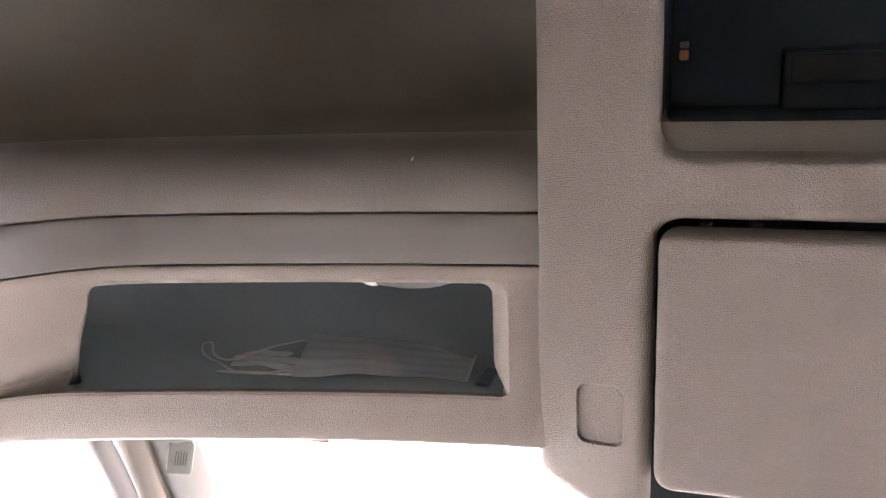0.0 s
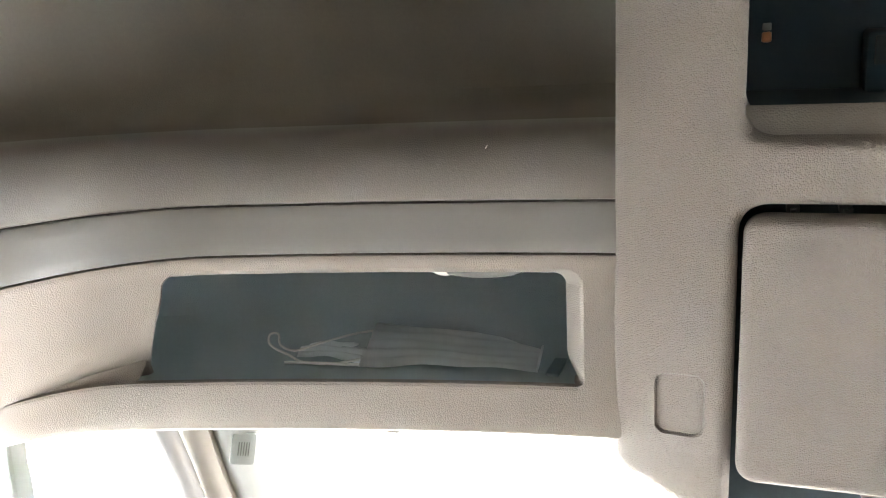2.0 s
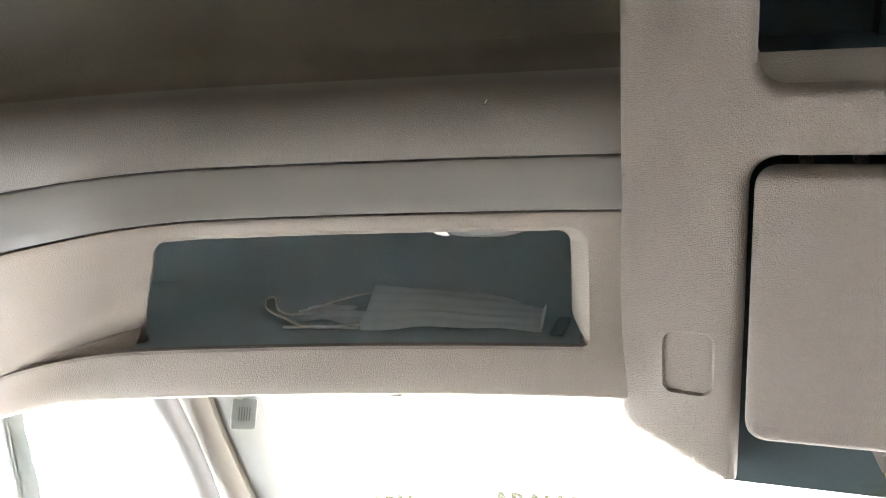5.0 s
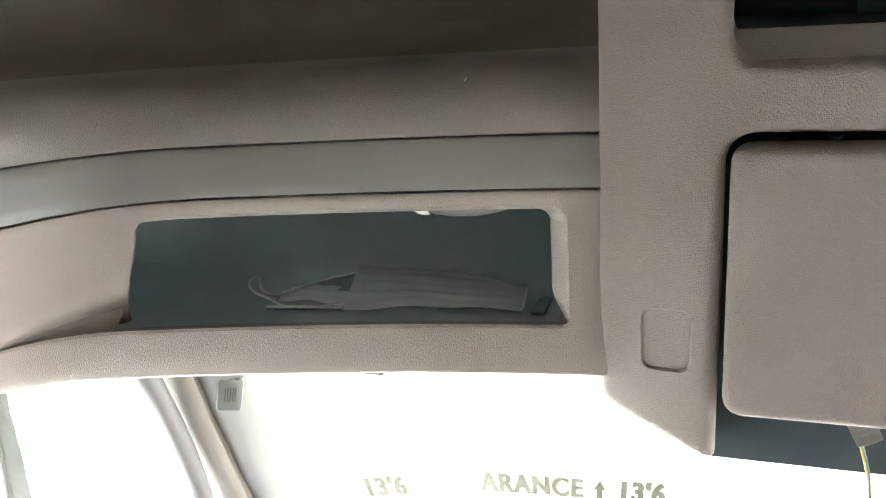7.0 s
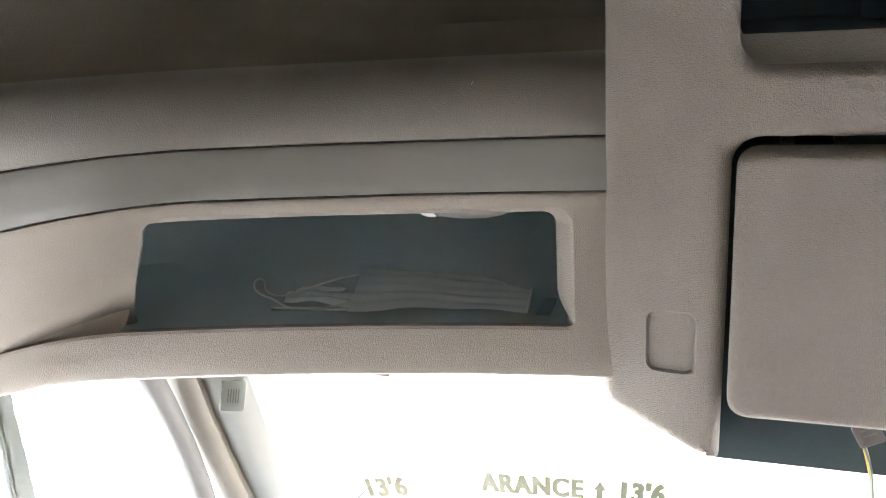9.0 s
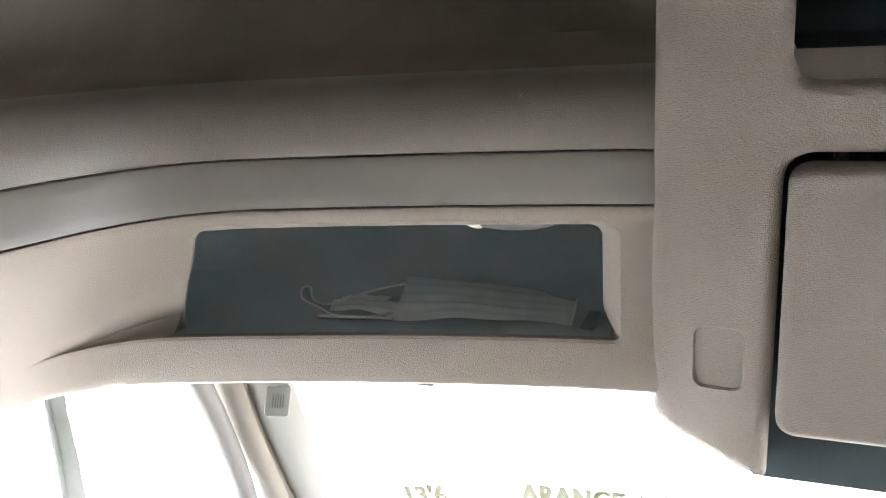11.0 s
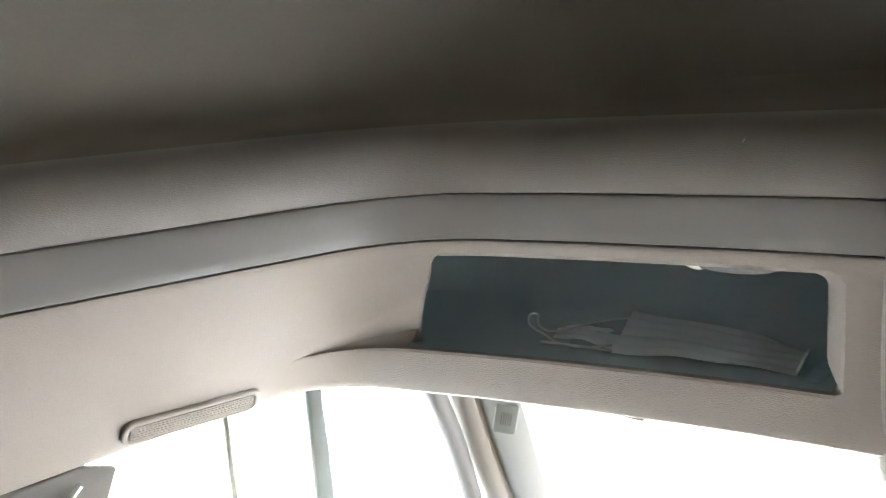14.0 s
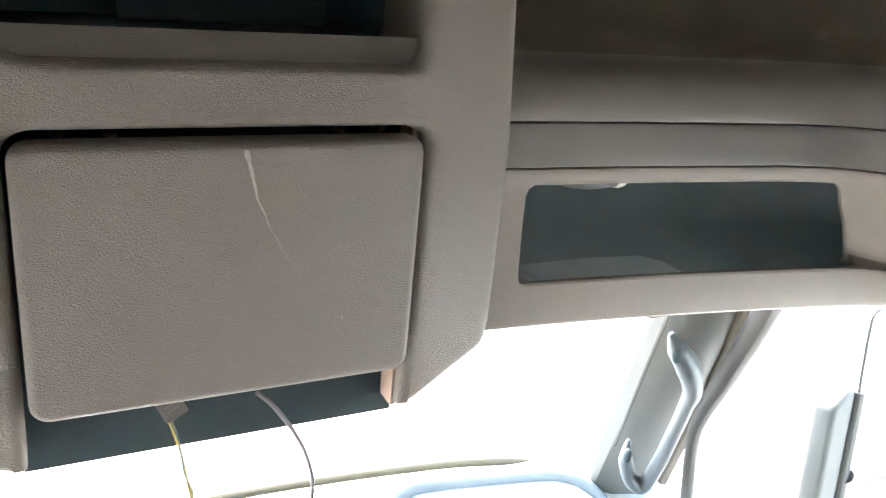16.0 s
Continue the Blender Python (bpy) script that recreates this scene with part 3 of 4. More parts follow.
# lift-up door
door = part("bin_door", plate([rect(0.1957, 1.387, 0.5375, 1.627, 0.017)], 0.027, 0.0085, LEAN @ Matrix.Translation((0, 0.7160, 0)), 5), GREY, console, "plain grained storage door hanging slightly open")
scr = []
for k in range(41):
    t = k / 40
    x, z = 0.373 + 0.012 * t + 0.036 * t * t, 1.6200 - 0.115 * t
    x += 0.0016 * noise.noise((t * 9.0, 0.7, 2.1))
    w = (0.0021 * (1 - t) ** 2.2 + 0.00007) * (1 + 0.9 * noise.noise((t * 17.0, 3.3, 0.2)))
    scr.append([LEAN @ Vector((x - w, 0.7156, z)), LEAN @ Vector((x, 0.7154, z)), LEAN @ Vector((x + w, 0.7156, z))])
part("scratch", grid(scr), SCRATCH, door, "pale tapering scratch")
bm = bmesh.new()
bmesh.ops.create_uvsphere(bm, u_segments=12, v_segments=6, radius=1)
bm.transform(LEAN @ Matrix.Translation((0.463, 0.7156, 1.456)) @ Matrix.Diagonal((0.002, 0.0006, 0.0014, 1)))
part("nick", bm, LIP, door)

# ---- windscreen, pillars, dashboard ----
ws = grid([[screen_point(-0.92 + 1.84 * i / 40, 1.52 - 0.62 * k / 12) for i in range(41)] for k in range(13)])
windscreen = part("window_1", ws, GLASS)
tagged(windscreen, "large curved clear windscreen glass", "windscreen", kind="structure")
windscreen.visible_shadow = False


def side_glass(side, nm):
    x = MID + side * 0.965
    g = part(nm, box((x - 0.002, 0.14 if side < 0 else 0.18, 0.88), (x + 0.002, 1.20, 1.50)), GLASS)
    tagged(g, "clear side window glass of the cab door", "window", kind="structure")
    g.visible_shadow = False


side_glass(-1, "window_2")
side_glass(1, "window_3")


def pillar(side):
    def q(d, y, z):
        return Vector((MID + side * d, y, z))
    th = thing("windscreen_pillar", q(0.95, 1.25, 0.90), "pale grey moulded windscreen pillar trim", "pillar", "windscreen pillars", "structure")
    prof = [(0.040, -0.03), (0.046, 0.0), (0.038, 0.024), (0.016, 0.038), (-0.014, 0.038), (-0.036, 0.024), (-0.044, 0.0), (-0.040, -0.03)]
    top, bot = (q(0.812, 0.985, 1.40), q(0.905, 1.265, 0.86)) if side > 0 else (q(0.834, 0.97, 1.385), q(0.935, 1.268, 0.861))
    prof = [(a * (1.75 if side > 0 else 0.95), b) for a, b in prof]
    path = [top + (bot - top) * k / 16 for k in range(17)]
    back = Vector((-side * 0.35, -1, 0.35))
    part("trim", sweep(path, prof, back), PILLAR, th)
    # door frame edge beside the pillar
    if side > 0:
        p2 = [Vector(p) for p in ((1.199, 0.921, 1.415), (1.244, 0.992, 1.287), (1.281, 1.072, 1.149), (1.296, 1.159, 0.936))]
        slim, wide = 0.6, [0.024, 0.024, 0.022, 0.018, 0.015, 0.015]
        p3 = [Vector(p) for p in ((1.172, 0.858, 1.440), (1.189, 0.886, 1.391), (1.210, 0.954, 1.267), (1.226, 1.010, 1.165), (1.233, 1.031, 1.094), (1.245, 1.035, 0.930))]
        part("glass_edge", tube([(1.044, 0.926, 1.417), (1.045, 0.935, 1.391), (1.063, 0.995, 1.258), (1.084, 1.063, 1.102)], [0.004, 0.004, 0.0035, 0.002], 6), SEAL, th, "thin dark glass edge")
    else:
        p2 = [Vector(p) for p in ((-0.490, 0.908, 1.400), (-0.523, 0.985, 1.263), (-0.548, 1.068, 1.110), (-0.5655, 1.159, 0.914))]
        slim, wide = 1.15, 0.0155
        p3 = [Vector(p) for p in ((-0.484, 0.835, 1.440), (-0.496, 0.864, 1.386), (-0.525, 0.931, 1.283), (-0.5496, 0.992, 1.167), (-0.558, 1.012, 1.12), (-0.587, 1.08, 0.95))]
    part("frame_edge", sweep([p2[0].lerp(p2[1], k / 6) for k in range(6)] + [p2[1].lerp(p2[2], k / 6) for k in range(6)] + [p2[2].lerp(p2[3], k / 6) for k in range(7)], [(a * slim, b) for a, b in ((0.018, -0.02), (0.018, 0.008), (0.010, 0.014), (-0.010, 0.014), (-0.018, 0.008), (-0.018, -0.02))], back), TRIM, th, "cream door frame edge")
    bm = tube(p3, wide, 12, 0.8)
    part("window_frame", bm, SEAL, th, "dark rubber-lined door window frame")
    return th


left_pillar, right_pillar = pillar(-1), pillar(1)
def facing(p, target, turn=0.0):
    """A matrix at p whose -y looks at target, z about upright."""
    y = (Vector(p) - Vector(target)).normalized()
    x = y.cross(Vector((0, 0, 1))).normalized()
    m = Matrix((x, y, x.cross(y))).transposed().to_4x4()
    m.translation = p
    return m @ Matrix.Rotation(radians(turn), 4, "Y")


sm = facing((-0.441, 0.955, 1.322), (0.35, 0.06, 1.60), 14)
cover = part("sensor", plate([rect(-0.017, -0.022, 0.017, 0.022, 0.005)], 0.010, 0.002, sm), PILLAR, left_pillar, "small square microphone cover")
for k in range(5):
    part("slot", plate([rect(-0.008 + 0.0035 * k, -0.009, -0.0065 + 0.0035 * k, 0.010, 0.0005)], 0.001, 0.0002, sm @ Matrix.Translation((0, -0.0007, 0)), 1), SEAL, cover)

handle = thing("grab_handle", (1.165, 1.03, 1.02), "blue-grey plastic grab handle on the windscreen pillar", "handle")
grip = [(1.096, 0.977, 1.342), (1.108, 0.970, 1.316), (1.128, 0.961, 1.284), (1.143, 0.961, 1.246), (1.149, 0.974, 1.214), (1.165, 1.010, 1.142), (1.175, 1.050, 1.052), (1.174, 1.078, 0.996), (1.152, 1.088, 1.010), (1.138, 1.092, 1.050), (1.139, 1.091, 1.090)]
part("grip", tube(grip, [0.006, 0.023, 0.028, 0.022, 0.0175, 0.0170, 0.0175, 0.0175, 0.020, 0.017, 0.004], 18, 0.72), HANDLE, handle)
# black ellipsoids stand in for the shade inside the screw holes
for p in ((1.094, 0.956, 1.313), (1.129, 1.078, 1.066)):
    bm = bmesh.new()
    bmesh.ops.create_uvsphere(bm, u_segments=14, v_segments=8, radius=1)
    bm.transform(facing(p, (0.208, 0.055, 1.80)) @ Matrix.Diagonal((0.0075, 0.004, 0.013, 1)))
    part("screw_hole_shade", bm, BLACK, handle, "black blob for the shade in a screw recess")

dash = thing("dashboard", (MID, 1.2, 0.3), "pale grey vinyl dashboard with a blue-grey passenger tray", "dashboard")
rows = []
for inset, z in ((-0.004, 0.900), (0.05, 0.896), (0.16, 0.872), (0.30, 0.845), (0.46, 0.82), (0.56, 0.77), (0.62, 0.66), (0.63, 0.30)):
    row = []
    for i in range(41):
        d = -0.945 + 1.89 * i / 40
        p = screen_point(d, 0.90)
        row.append(Vector((p.x, p.y - inset, z)))
    rows.append(row)
part("dash_top", grid(rows), DASHPALE, dash, "pale sunlit vinyl dash top")
rim = [(0.742, 1.22, 0.925), (0.750, 1.245, 0.970), (0.789, 1.25, 0.990), (0.87, 1.25, 0.982), (0.993, 1.25, 0.965), (1.090, 1.25, 0.948), (1.140, 1.245, 0.928), (1.188, 1.235, 0.888), (1.235, 1.21, 0.830)]
part("tray_rim", tube([(x, y, z - 0.006) for x, y, z in rim], 0.021, 12), DASH, dash, "raised blue-grey rim of the tray")
part("tray", grid([[Vector((x, y - k * 0.07, z - 0.004 - 0.012 * k * (1 + 0.3 * k))) for x, y, z in rim] for k in range(7)]), DASHMID, dash, "pale blue-grey vinyl tray")
part("tray_back", grid([[Vector((x, y + 0.006 + 0.01 * k, z - 0.03 * k)) for x, y, z in rim] for k in range(5)]), DASHMID, dash)
seal = thing("windscreen_seal", screen_point(0, 0.905), "olive-brown rubber seal along the windscreen foot", "seal", kind="structure")
foot = []
for i in range(49):
    d = -0.47 + 1.35 * i / 48
    p = screen_point(d, 0.912 - 0.04 * max(0, (d - 0.55) / 0.33) ** 2)
    foot.append(p + Vector((0, -0.008, 0)))
part("strip", tube(foot, [0.0088 * min(1, (48 - i) / 8 + 0.15) for i in range(49)], 8, 0.6, smooth_path=1), SEALOLIVE, seal)
part("piping", tube([(0.50, 1.463, 0.885), (0.5646, 1.4598, 0.888), (0.7218, 1.4462, 0.888), (0.9167, 1.4259, 0.886)], 0.0025, 6), TRIM, dash, "thin brown piping")
gadget = thing("dash_device", (-0.52, 1.30, 0.87), "small blue-grey rounded device with a thin aerial", "device")
part("body", box((-0.59, 1.27, 0.865), (-0.465, 1.325, 0.925), 0.018, 4), DASH, gadget)
part("aerial", tube([(-0.470, 1.30, 0.920), (-0.455, 1.31, 0.932), (-0.432, 1.325, 0.955)], 0.0018, 6), BLACK, gadget, "thin dark aerial")

# ---- wiring under the console ----
plug = thing("wiring_plug", LEAN @ Vector((0.312, 0.752, 1.345)), "white tagged plug with thin yellow and green wires", "wiring")
a = LEAN @ Vector((0.301, 0.752, 1.390))
tagm = Matrix.Translation(a) @ Euler((radians(-25), radians(-22), radians(12))).to_matrix().to_4x4()
part("tag", plate([rounded([(-0.010, -0.036), (0.012, -0.036), (0.013, 0.012), (-0.011, 0.012)], [0.002] * 4, 3)], 0.0016, 0.0004, tagm, 1), TAG, plug, "creased white paper tag")
for k in range(3):
    part("print_bar", plate([rect(-0.006 + 0.001 * k, -0.018 - 0.005 * k, 0.007, -0.0168 - 0.005 * k, 0.0003)], 0.0006, 0.0001, tagm @ Matrix.Translation((0, -0.0004, 0)), 1), LIP, plug)
w = [(0.309, 0.782, 1.436), (0.3175, 0.786, 1.405), (0.325, 0.80, 1.365), (0.331, 0.815, 1.335), (0.338, 0.83, 1.30), (0.36, 0.88, 1.20), (0.37, 0.98, 1.02), (0.372, 1.10, 0.905)]
part("wire", tube(w, 0.0019, 7), YELLOW, plug, "yellow wire")
part("wire", tube([(x + 0.006 * math.sin(3 * i), y - 0.003, z) for i, (x, y, z) in enumerate(w)], 0.0010, 7), GREEN, plug, "dark green wire")
part("splice", tube([(0.3375, 0.826, 1.306), (0.339, 0.829, 1.300), (0.341, 0.834, 1.292)], [0.0038, 0.0048, 0.0036], 8), YELLOW, plug)

cable = thing("cable", LEAN @ Vector((0.40, 0.76, 1.36)), "thin grey cable hanging from the bin down to the dashboard", "cable")
part("strand", tube([(0.392, 0.785, 1.445), (0.410, 0.79, 1.425), (0.435, 0.80, 1.385), (0.452, 0.81, 1.345), (0.460, 0.82, 1.30), (0.463, 0.86, 1.18), (0.46, 0.98, 1.0), (0.455, 1.08, 0.90)], 0.0024, 8), CABLE, cable)

# indicator in the upper recess and a small box standing in it
led = thing("indicator", (0.209, 0.822, 1.840), "small orange and white indicator in the dark recess", "light")
part("cap", box((0.2050, 0.812, 1.8425), (0.2128, 0.822, 1.8490), 0.0015), LENS, led, "white cap")
part("lens", box((0.2050, 0.812, 1.8330), (0.2128, 0.822, 1.8415), 0.0015), ORANGE, led, "orange lens")
radio = thing("radio_box", (0.44, 0.88, 1.74), "dark grey box set back in the upper recess", "radio")
rb = box((0.296, 0.903, 1.696), (0.50, 0.938, 1.751), 0.004)
rb.transform(LEAN)
part("case", rb, RECESS, radio)
rb = box((0.303, 0.900, 1.7215), (0.494, 0.905, 1.747), 0.001)
rb.transform(LEAN)
part("front_panel", rb, RADIO, radio, "flat dark grey front panel")

# ---- mask on the left shelf ----
mask = thing("face_mask", (-0.09, 0.85, SHELF_FLOOR), "crumpled pale blue pleated disposable face mask", "mask")
MASK = Matrix.Translation((-0.101, 0.886, SHELF_FLOOR + 0.003)) @ Matrix.Rotation(radians(8), 4, "Z")


def pleated(x0, x1, y0, y1, lift, waves, seed, taper=0.0):
    rows = []
    for j in range(25):
        v = j / 24
        row = []
        for i in range(31):
            u = i / 30
            z = 0.0020 * abs(math.sin(math.pi * waves * v)) + lift * v * (1.15 - 0.95 * u) + 0.004 * noise.noise((u * 3 + seed, v * 4, 0.3)) + 0.003 * math.sin(u * 3.1)
            mid = (y0 + y1) / 2
            y = mid + (y0 + (y1 - y0) * v - mid) * (1 - taper * (1 - u))
            row.append(MASK @ Vector((x0 + (x1 - x0) * u, y, max(0.0004, z + 0.002))))
        rows.append(row)
    bm = grid(rows)
    bmesh.ops.solidify(bm, geom=list(bm.faces), thickness=0.0012)
    return bm


part("pleated_body", pleated(-0.102, 0.094, -0.042, 0.044, 0.021, 5, 1.0), CLOTH, mask)
part("folded_end", pleated(-0.184, -0.095, -0.036, 0.034, 0.005, 3, 4.0, 0.55), CLOTH, mask)
part("edge_band", tube([MASK @ Vector((0.094, y, 0.005 + 0.002 * (y > 0))) for y in (-0.042, -0.02, 0.01, 0.048)], 0.0022, 6, 0.5), CLOTH, mask)
part("ear_loop", tube([MASK @ Vector((p[0], p[1], p[2] * 0.75)) for p in ((-0.102, -0.036, 0.010), (-0.135, -0.044, 0.005), (-0.168, -0.040, 0.005), (-0.190, -0.026, 0.009), (-0.209, -0.015, 0.012), (-0.222, -0.004, 0.017), (-0.224, 0.006, 0.026), (-0.214, 0.006, 0.027), (-0.205, -0.010, 0.016), (-0.185, -0.016, 0.011), (-0.160, 0.002, 0.016), (-0.130, 0.022, 0.022), (-0.100, 0.028, 0.028))], 0.0014, 7), CORD, mask, "white elastic ear loop")
part("ear_loop", tube([MASK @ Vector(p) for p in ((-0.188, -0.042, 0.003), (-0.150, -0.043, 0.004), (-0.100, -0.044, 0.004))], 0.0018, 7), CORD, mask, "white elastic ear loop")
strip = thing("card_strip", (0.013, 0.86, SHELF_FLOOR), "narrow dark card strip beside the mask", "card")
bm = box((0.006, 0.858, SHELF_FLOOR + 0.0005), (0.020, 0.925, SHELF_FLOOR + 0.004), 0.001)
part("card", bm, CARD, strip)

sheets = thing("paper_sheets", (0.83, 0.83, SHELF_FLOOR), "few flat paper sheets lying on the open shelf", "paper")
for k in range(3):
    bm = box((0.72 + 0.012 * k, 0.80, SHELF_FLOOR + 0.001 + 0.0016 * k), (0.95 - 0.006 * k, 0.90, SHELF_FLOOR + 0.002 + 0.0016 * k))
    bmesh.ops.rotate(bm, verts=bm.verts, cent=(0.83, 0.84, SHELF_FLOOR), matrix=Matrix.Rotation(radians(-9 + 5 * k), 3, "Z"))
    part("sheet", bm, PAPER, sheets)

# ---- grille over the left door ----
def flank_frame(side, y, z):
    """A matrix on the flank panel: x along the run, y into the panel, z up."""
    c = plan_cache(z, side)
    i = min(range(CORNER[0], len(c)), key=lambda k: abs(c[k][1] - y))
    p, q = header_point(side, i - 0.5, z), header_point(side, i + 0.5, z)
    up = (header_point(side, i, z + 0.02) - header_point(side, i, z - 0.02)).normalized()
    along = (p - q).normalized() * (1 if side < 0 else -1)
    inward = up.cross(along).normalized()
    m = Matrix((along, inward, along.cross(inward))).transposed().to_4x4()
    f = (y - c[i][1]) / (c[i][1] - c[i + 1][1]) if i + 1 < len(c) else 0
    m.translation = header_point(side, i - f, z)
    return m


grille = thing("speaker_grille", (-0.50, 0.49, 1.495), "long rounded grey plastic grille with many small slots, lightened for side light", "grille")
gm = flank_frame(-1, 0.488, 1.492) @ Matrix.Rotation(radians(5.2), 4, "Y")
ring = rect(-0.080, -0.0160, 0.080, 0.0150, 0.0125)
inner = rect(-0.0725, -0.0112, 0.0725, 0.0085, 0.006)
part("frame", plate([ring, inner], 0.012, 0.003, gm @ Matrix.Translation((0, -0.006, 0)), 4), GREY_LIT, grille, "raised rounded rim")
part("backing", plate([rect(-0.074, -0.013, 0.074, 0.010, 0.006)], 0.0012, 0.0003, gm @ Matrix.Translation((0, -0.0014, 0)), 1), BLACK, grille)
bars = []
for r in range(6):
    z = -0.0100 + 0.00346 * r
    bars.append(box((-0.0708, -0.0056, z - 0.0008), (0.0708, -0.0016, z + 0.0008)))
for c in range(33):
    for r in range(5):
        x = -0.0700 + 0.00432 * c + (0.0010 if r % 2 else 0)
        z = -0.0100 + 0.00346 * r
        bars.append(box((x - 0.0008, -0.0054, z), (x + 0.0008, -0.0016, z + 0.00346)))
gb = join(*bars)
gb.transform(gm)
part("slotted_plate", gb, GREY_LIT, grille, smooth=False)

# ---- sun visor folded over the left window ----
visor = thing("sun_visor", (-0.55, 0.28, 1.40), "dark grey flat sun visor over the door window", "sun visor")
vm = Matrix.Translation((-0.548, 0.25, 1.40)) @ Matrix.Rotation(radians(90), 4, "Z")
part("panel", plate([rounded([(-0.20, -0.06), (0.118, -0.06), (0.170, 0.047), (0.13, 0.064), (-0.20, 0.064)], [0.01, 0.008, 0.004, 0.01, 0.01])], 0.012, 0.003, vm, 3), VISOR, visor)
part("hinge_rod", tube([(-0.542, 0.30, 1.40), (-0.541, 0.34, 1.422), (-0.540, 0.375, 1.448)], 0.003, 8), METAL, visor, "bright hinge rod")

# ---- door window channel, mirror outside ----
chan = thing("window_divider", (-0.60, 0.585, 0.90), "thin grey vertical divider bar of the door window", "window bar", kind="structure")
part("bar", box((-0.602, 0.5835, 0.88), (-0.597, 0.5915, 1.50), 0.0015), TRIM, chan)
run = thing("window_channel", (-0.60, 0.72, 0.90), "grey upright glass channel with a worn pale rubber strip", "window channel", kind="structure")
part("rail", box((-0.604, 0.7165, 0.88), (-0.598, 0.7235, 1.50), 0.0015), SEAL, run, "dark rail")
ragged = []
for k in range(61):
    z = 0.88 + 0.62 * k / 60
    wide = 0.7435 + 0.03 * (1.42 - z) + 0.0022 * noise.noise((z * 60, 1.3, 0.4)) + 0.0015 * noise.noise((z * 170, 4.1, 0.7))
    ragged.append([Vector((-0.601, 0.7235, z)), Vector((-0.600, wide, z)), Vector((-0.598, wide, z)), Vector((-0.597, 0.7235, z))])
part("rubber_strip", grid(ragged), MIRRORBODY, run, "worn pale rubber strip")

rim_mirror = thing("door_mirror", (1.60, 1.0, 0.60), "tall pale door mirror on thin dark arms outside", "mirror")
part("housing", plate([rounded([(1.553, 0.60), (1.614, 0.60), (1.614, 1.146), (1.598, 1.150), (1.556, 1.116)], [0.01, 0.004, 0.006, 0.02, 0.03])], 0.05, 0.012, Matrix.Translation((0, 0.998, 0)), 4), MIRRORBODY, rim_mirror)
part("frame", tube([(1.624, 1.0, 1.142), (1.624, 1.0, 0.90), (1.624, 1.0, 0.60)], 0.0115, 10), SEAL, rim_mirror, "grey edge rail")
part("arm", tube([(1.622, 1.0, 1.13), (1.618, 1.0, 1.20), (1.616, 1.0, 1.28), (1.624, 1.0, 1.304), (1.649, 1.0, 1.312), (1.80, 1.02, 1.32)], 0.0038, 8), SEAL, rim_mirror, "thin dark mirror arm")
part("cross_arm", tube([(1.626, 0.995, 0.962), (1.650, 0.995, 0.950), (1.70, 0.995, 0.940), (1.90, 1.0, 0.915)], [0.016, 0.011, 0.009, 0.009], 10), SEAL, rim_mirror, "grey cross arm")
part("mount", tube([(1.605, 1.02, 0.65), (1.47, 1.03, 0.64), (1.355, 1.04, 0.64)], 0.014, 8), SEAL, rim_mirror)

# ---- clearance tape low on the windscreen ----
def lettering(body, size, m, mat, parent, name="lettering"):
    cu = bpy.data.curves.new("tmp", "FONT")
    cu.body, cu.size, cu.extrude, cu.offset, cu.space_character = body, size, 0.0004, size * 0.030, 1.12
    ob = bpy.data.objects.new("tmp", cu)
    scene.collection.objects.link(ob)
    bpy.context.view_layer.update()
    me = bpy.data.meshes.new_from_object(ob.evaluated_get(bpy.context.evaluated_depsgraph_get()))
    bm = bmesh.new()
    bm.from_mesh(me)
    bpy.data.objects.remove(ob)
    bpy.data.curves.remove(cu)
    bpy.data.meshes.remove(me)
    me = bpy.data.meshes.new("tmp")
    bm.to_mesh(me)
    for k in (-2, -1, 1, 2):
        n = len(bm.verts)
        bm.from_mesh(me)
        bm.verts.ensure_lookup_table()
        bmesh.ops.translate(bm, verts=bm.verts[n:], vec=(k * size * 0.021, 0, k * 0.0001))
    bpy.data.meshes.remove(me)
    bm.transform(m @ Matrix.Diagonal((1, 1.9, 1, 1)))
    return part(name, bm, mat, parent, smooth=False)


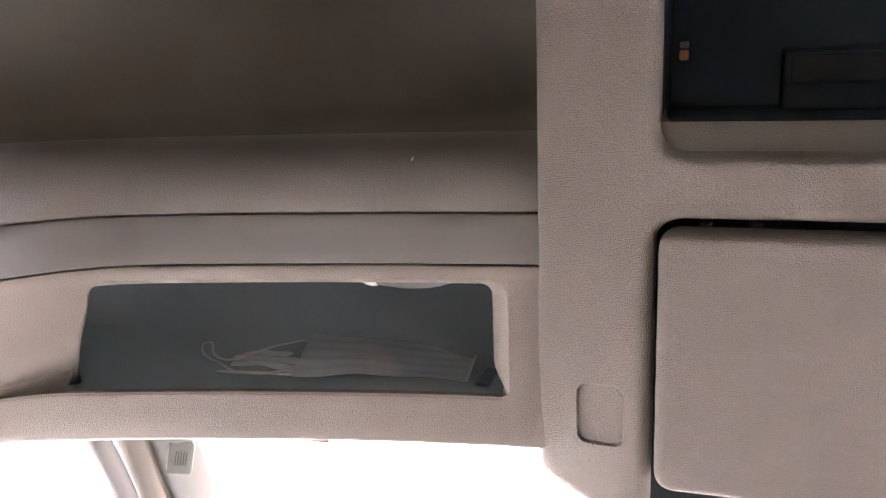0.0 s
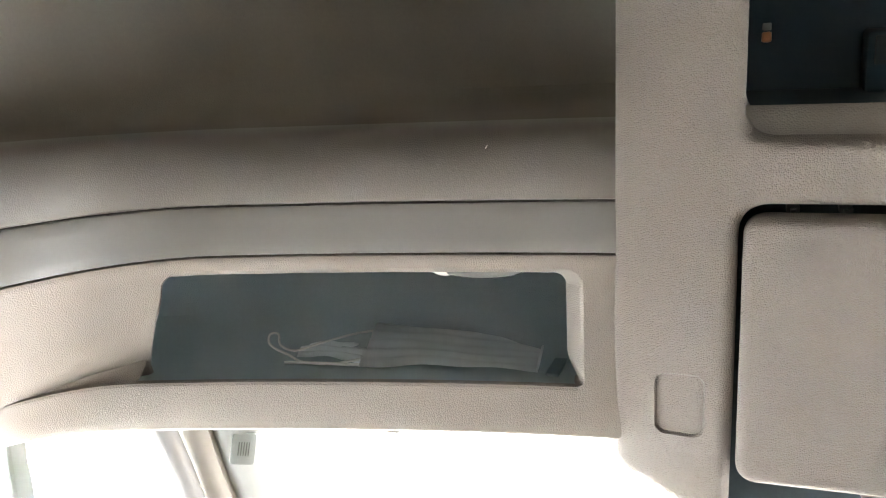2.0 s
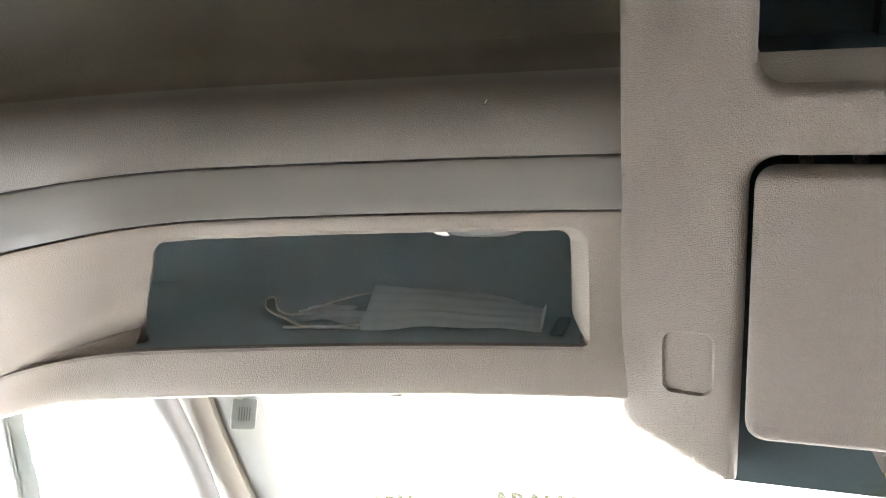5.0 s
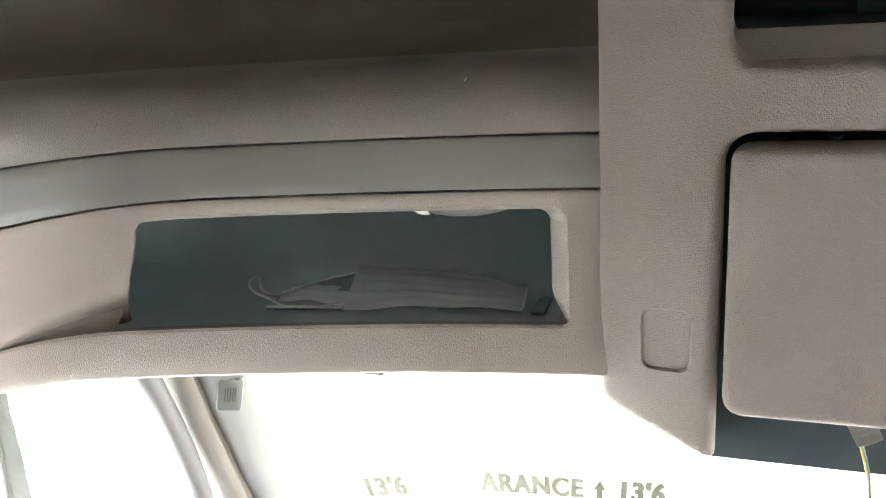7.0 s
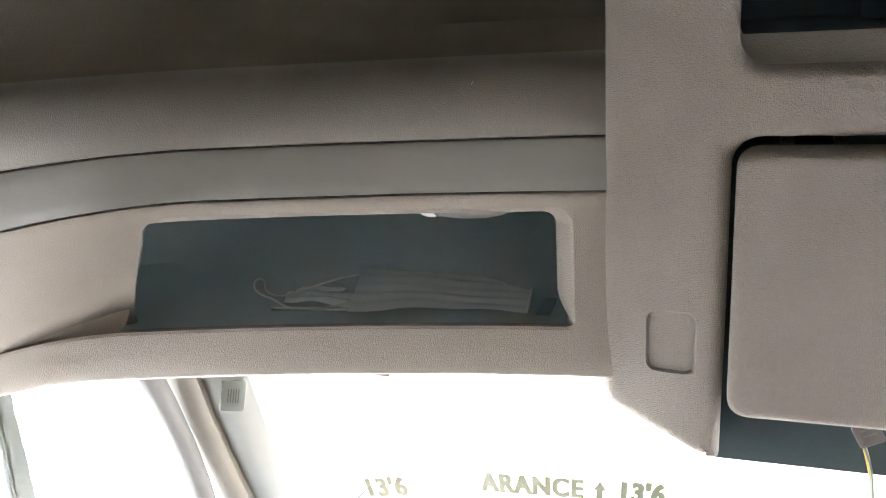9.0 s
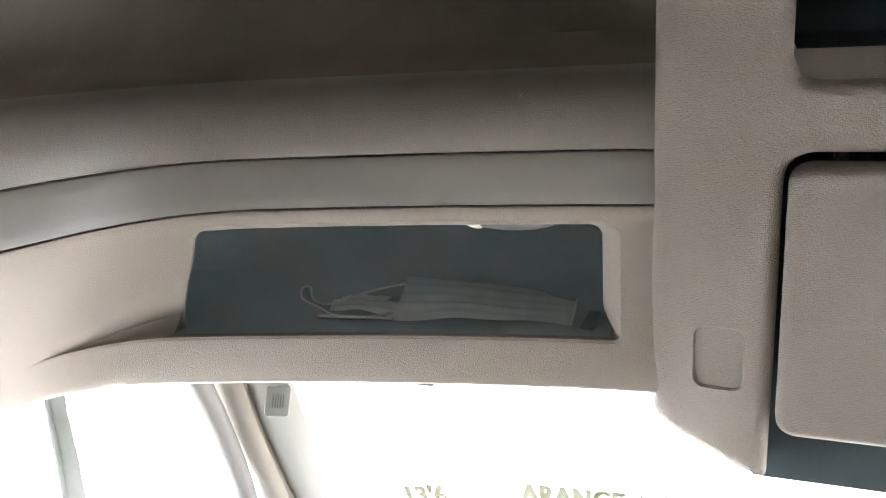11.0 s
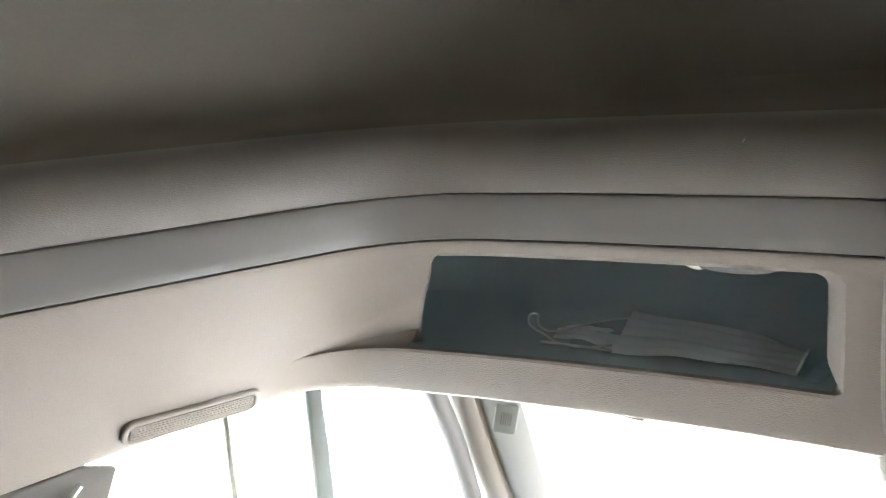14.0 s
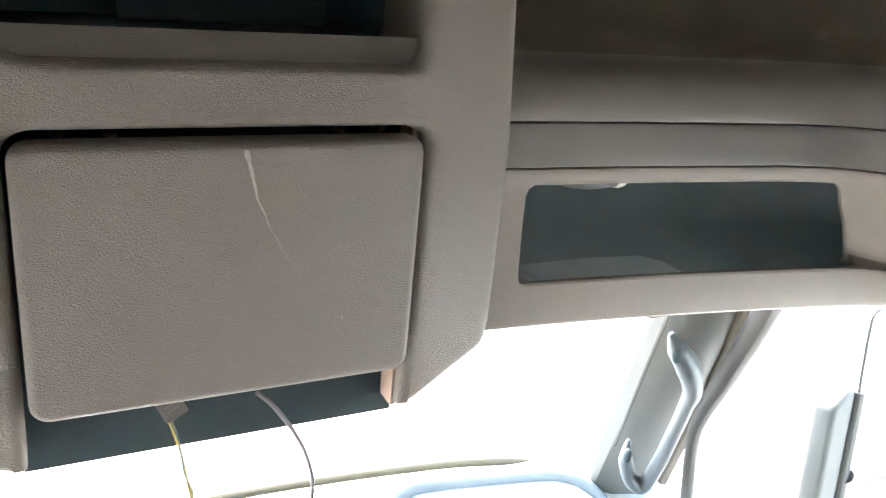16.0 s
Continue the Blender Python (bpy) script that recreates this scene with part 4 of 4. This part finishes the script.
def screen_frame(d, z, turn=0.0, chord=0.1):
    p = screen_point(d, z)
    ex = (screen_point(d + chord, z) - p).normalized()
    ey = (screen_point(d, z + 0.01) - p).normalized()
    ez = ex.cross(ey).normalized()
    ey = ez.cross(ex)
    m = Matrix((ex, ey, ez)).transposed().to_4x4()
    m.translation = p + ez * 0.004
    return m @ Matrix.Rotation(radians(turn), 4, "Z")


# CLE is left out and the tape split to imitate glare over it
tape = thing("clearance_tape", screen_point(-0.42, 0.98), "pale tape with olive clearance lettering, first letters left out for glare", "tape")
tm = screen_frame(-0.592, 0.947, -1.6, 0.4)
part("backing", as_bmesh(([tm @ Vector(p) for p in ((-0.004, -0.018, -0.001), (0.36, -0.018, -0.001), (0.47, -0.008, -0.001), (0.47, -0.002, -0.001), (0.350, 0.068, -0.001), (0.215, 0.066, -0.001), (0.205, -0.003, -0.001), (-0.002, -0.003, -0.001))], [(0, 1, 2, 3, 4, 5, 6, 7)])), TAPE, tape)
lettering("ARANCE", 0.044, tm, OLIVE, tape)
arrow = as_bmesh(([tm @ Vector((0.216 + x * 0.001, y * 0.001, 0.0004)) for x, y in ((-5.5, 0), (5.5, 0), (5.5, 28), (12, 28), (0, 58), (-12, 28), (-5.5, 28))], [(0, 1, 2, 3, 4, 5, 6)]))
part("arrow", arrow, OLIVE, tape, smooth=False)
lettering("13'6", 0.044, tm @ Matrix.Translation((0.248, 0, 0)), OLIVE, tape)
tape2 = thing("clearance_tape", screen_point(-0.76, 0.97), "earlier stretch of the clearance tape, the rest left out for glare", "tape")
lettering("13'6", 0.044, screen_frame(-0.815, 0.925, 4.0), OLIVE, tape2)

streak = thing("hanging_strip", screen_point(-0.47, 1.30), "pale translucent plastic strip stuck to the windscreen", "strip")
sm = screen_frame(-0.545, 1.255, 0)
part("film", as_bmesh(([sm @ Vector(p) for p in ((0, 0.03, 0), (0.016, 0.03, 0), (0.020, 0, 0), (0.030, -0.070, 0), (0.038, -0.088, 0), (0.020, -0.090, 0), (0.012, -0.05, 0))], [(0, 1, 2, 3, 4, 5, 6)])), FILM, streak)
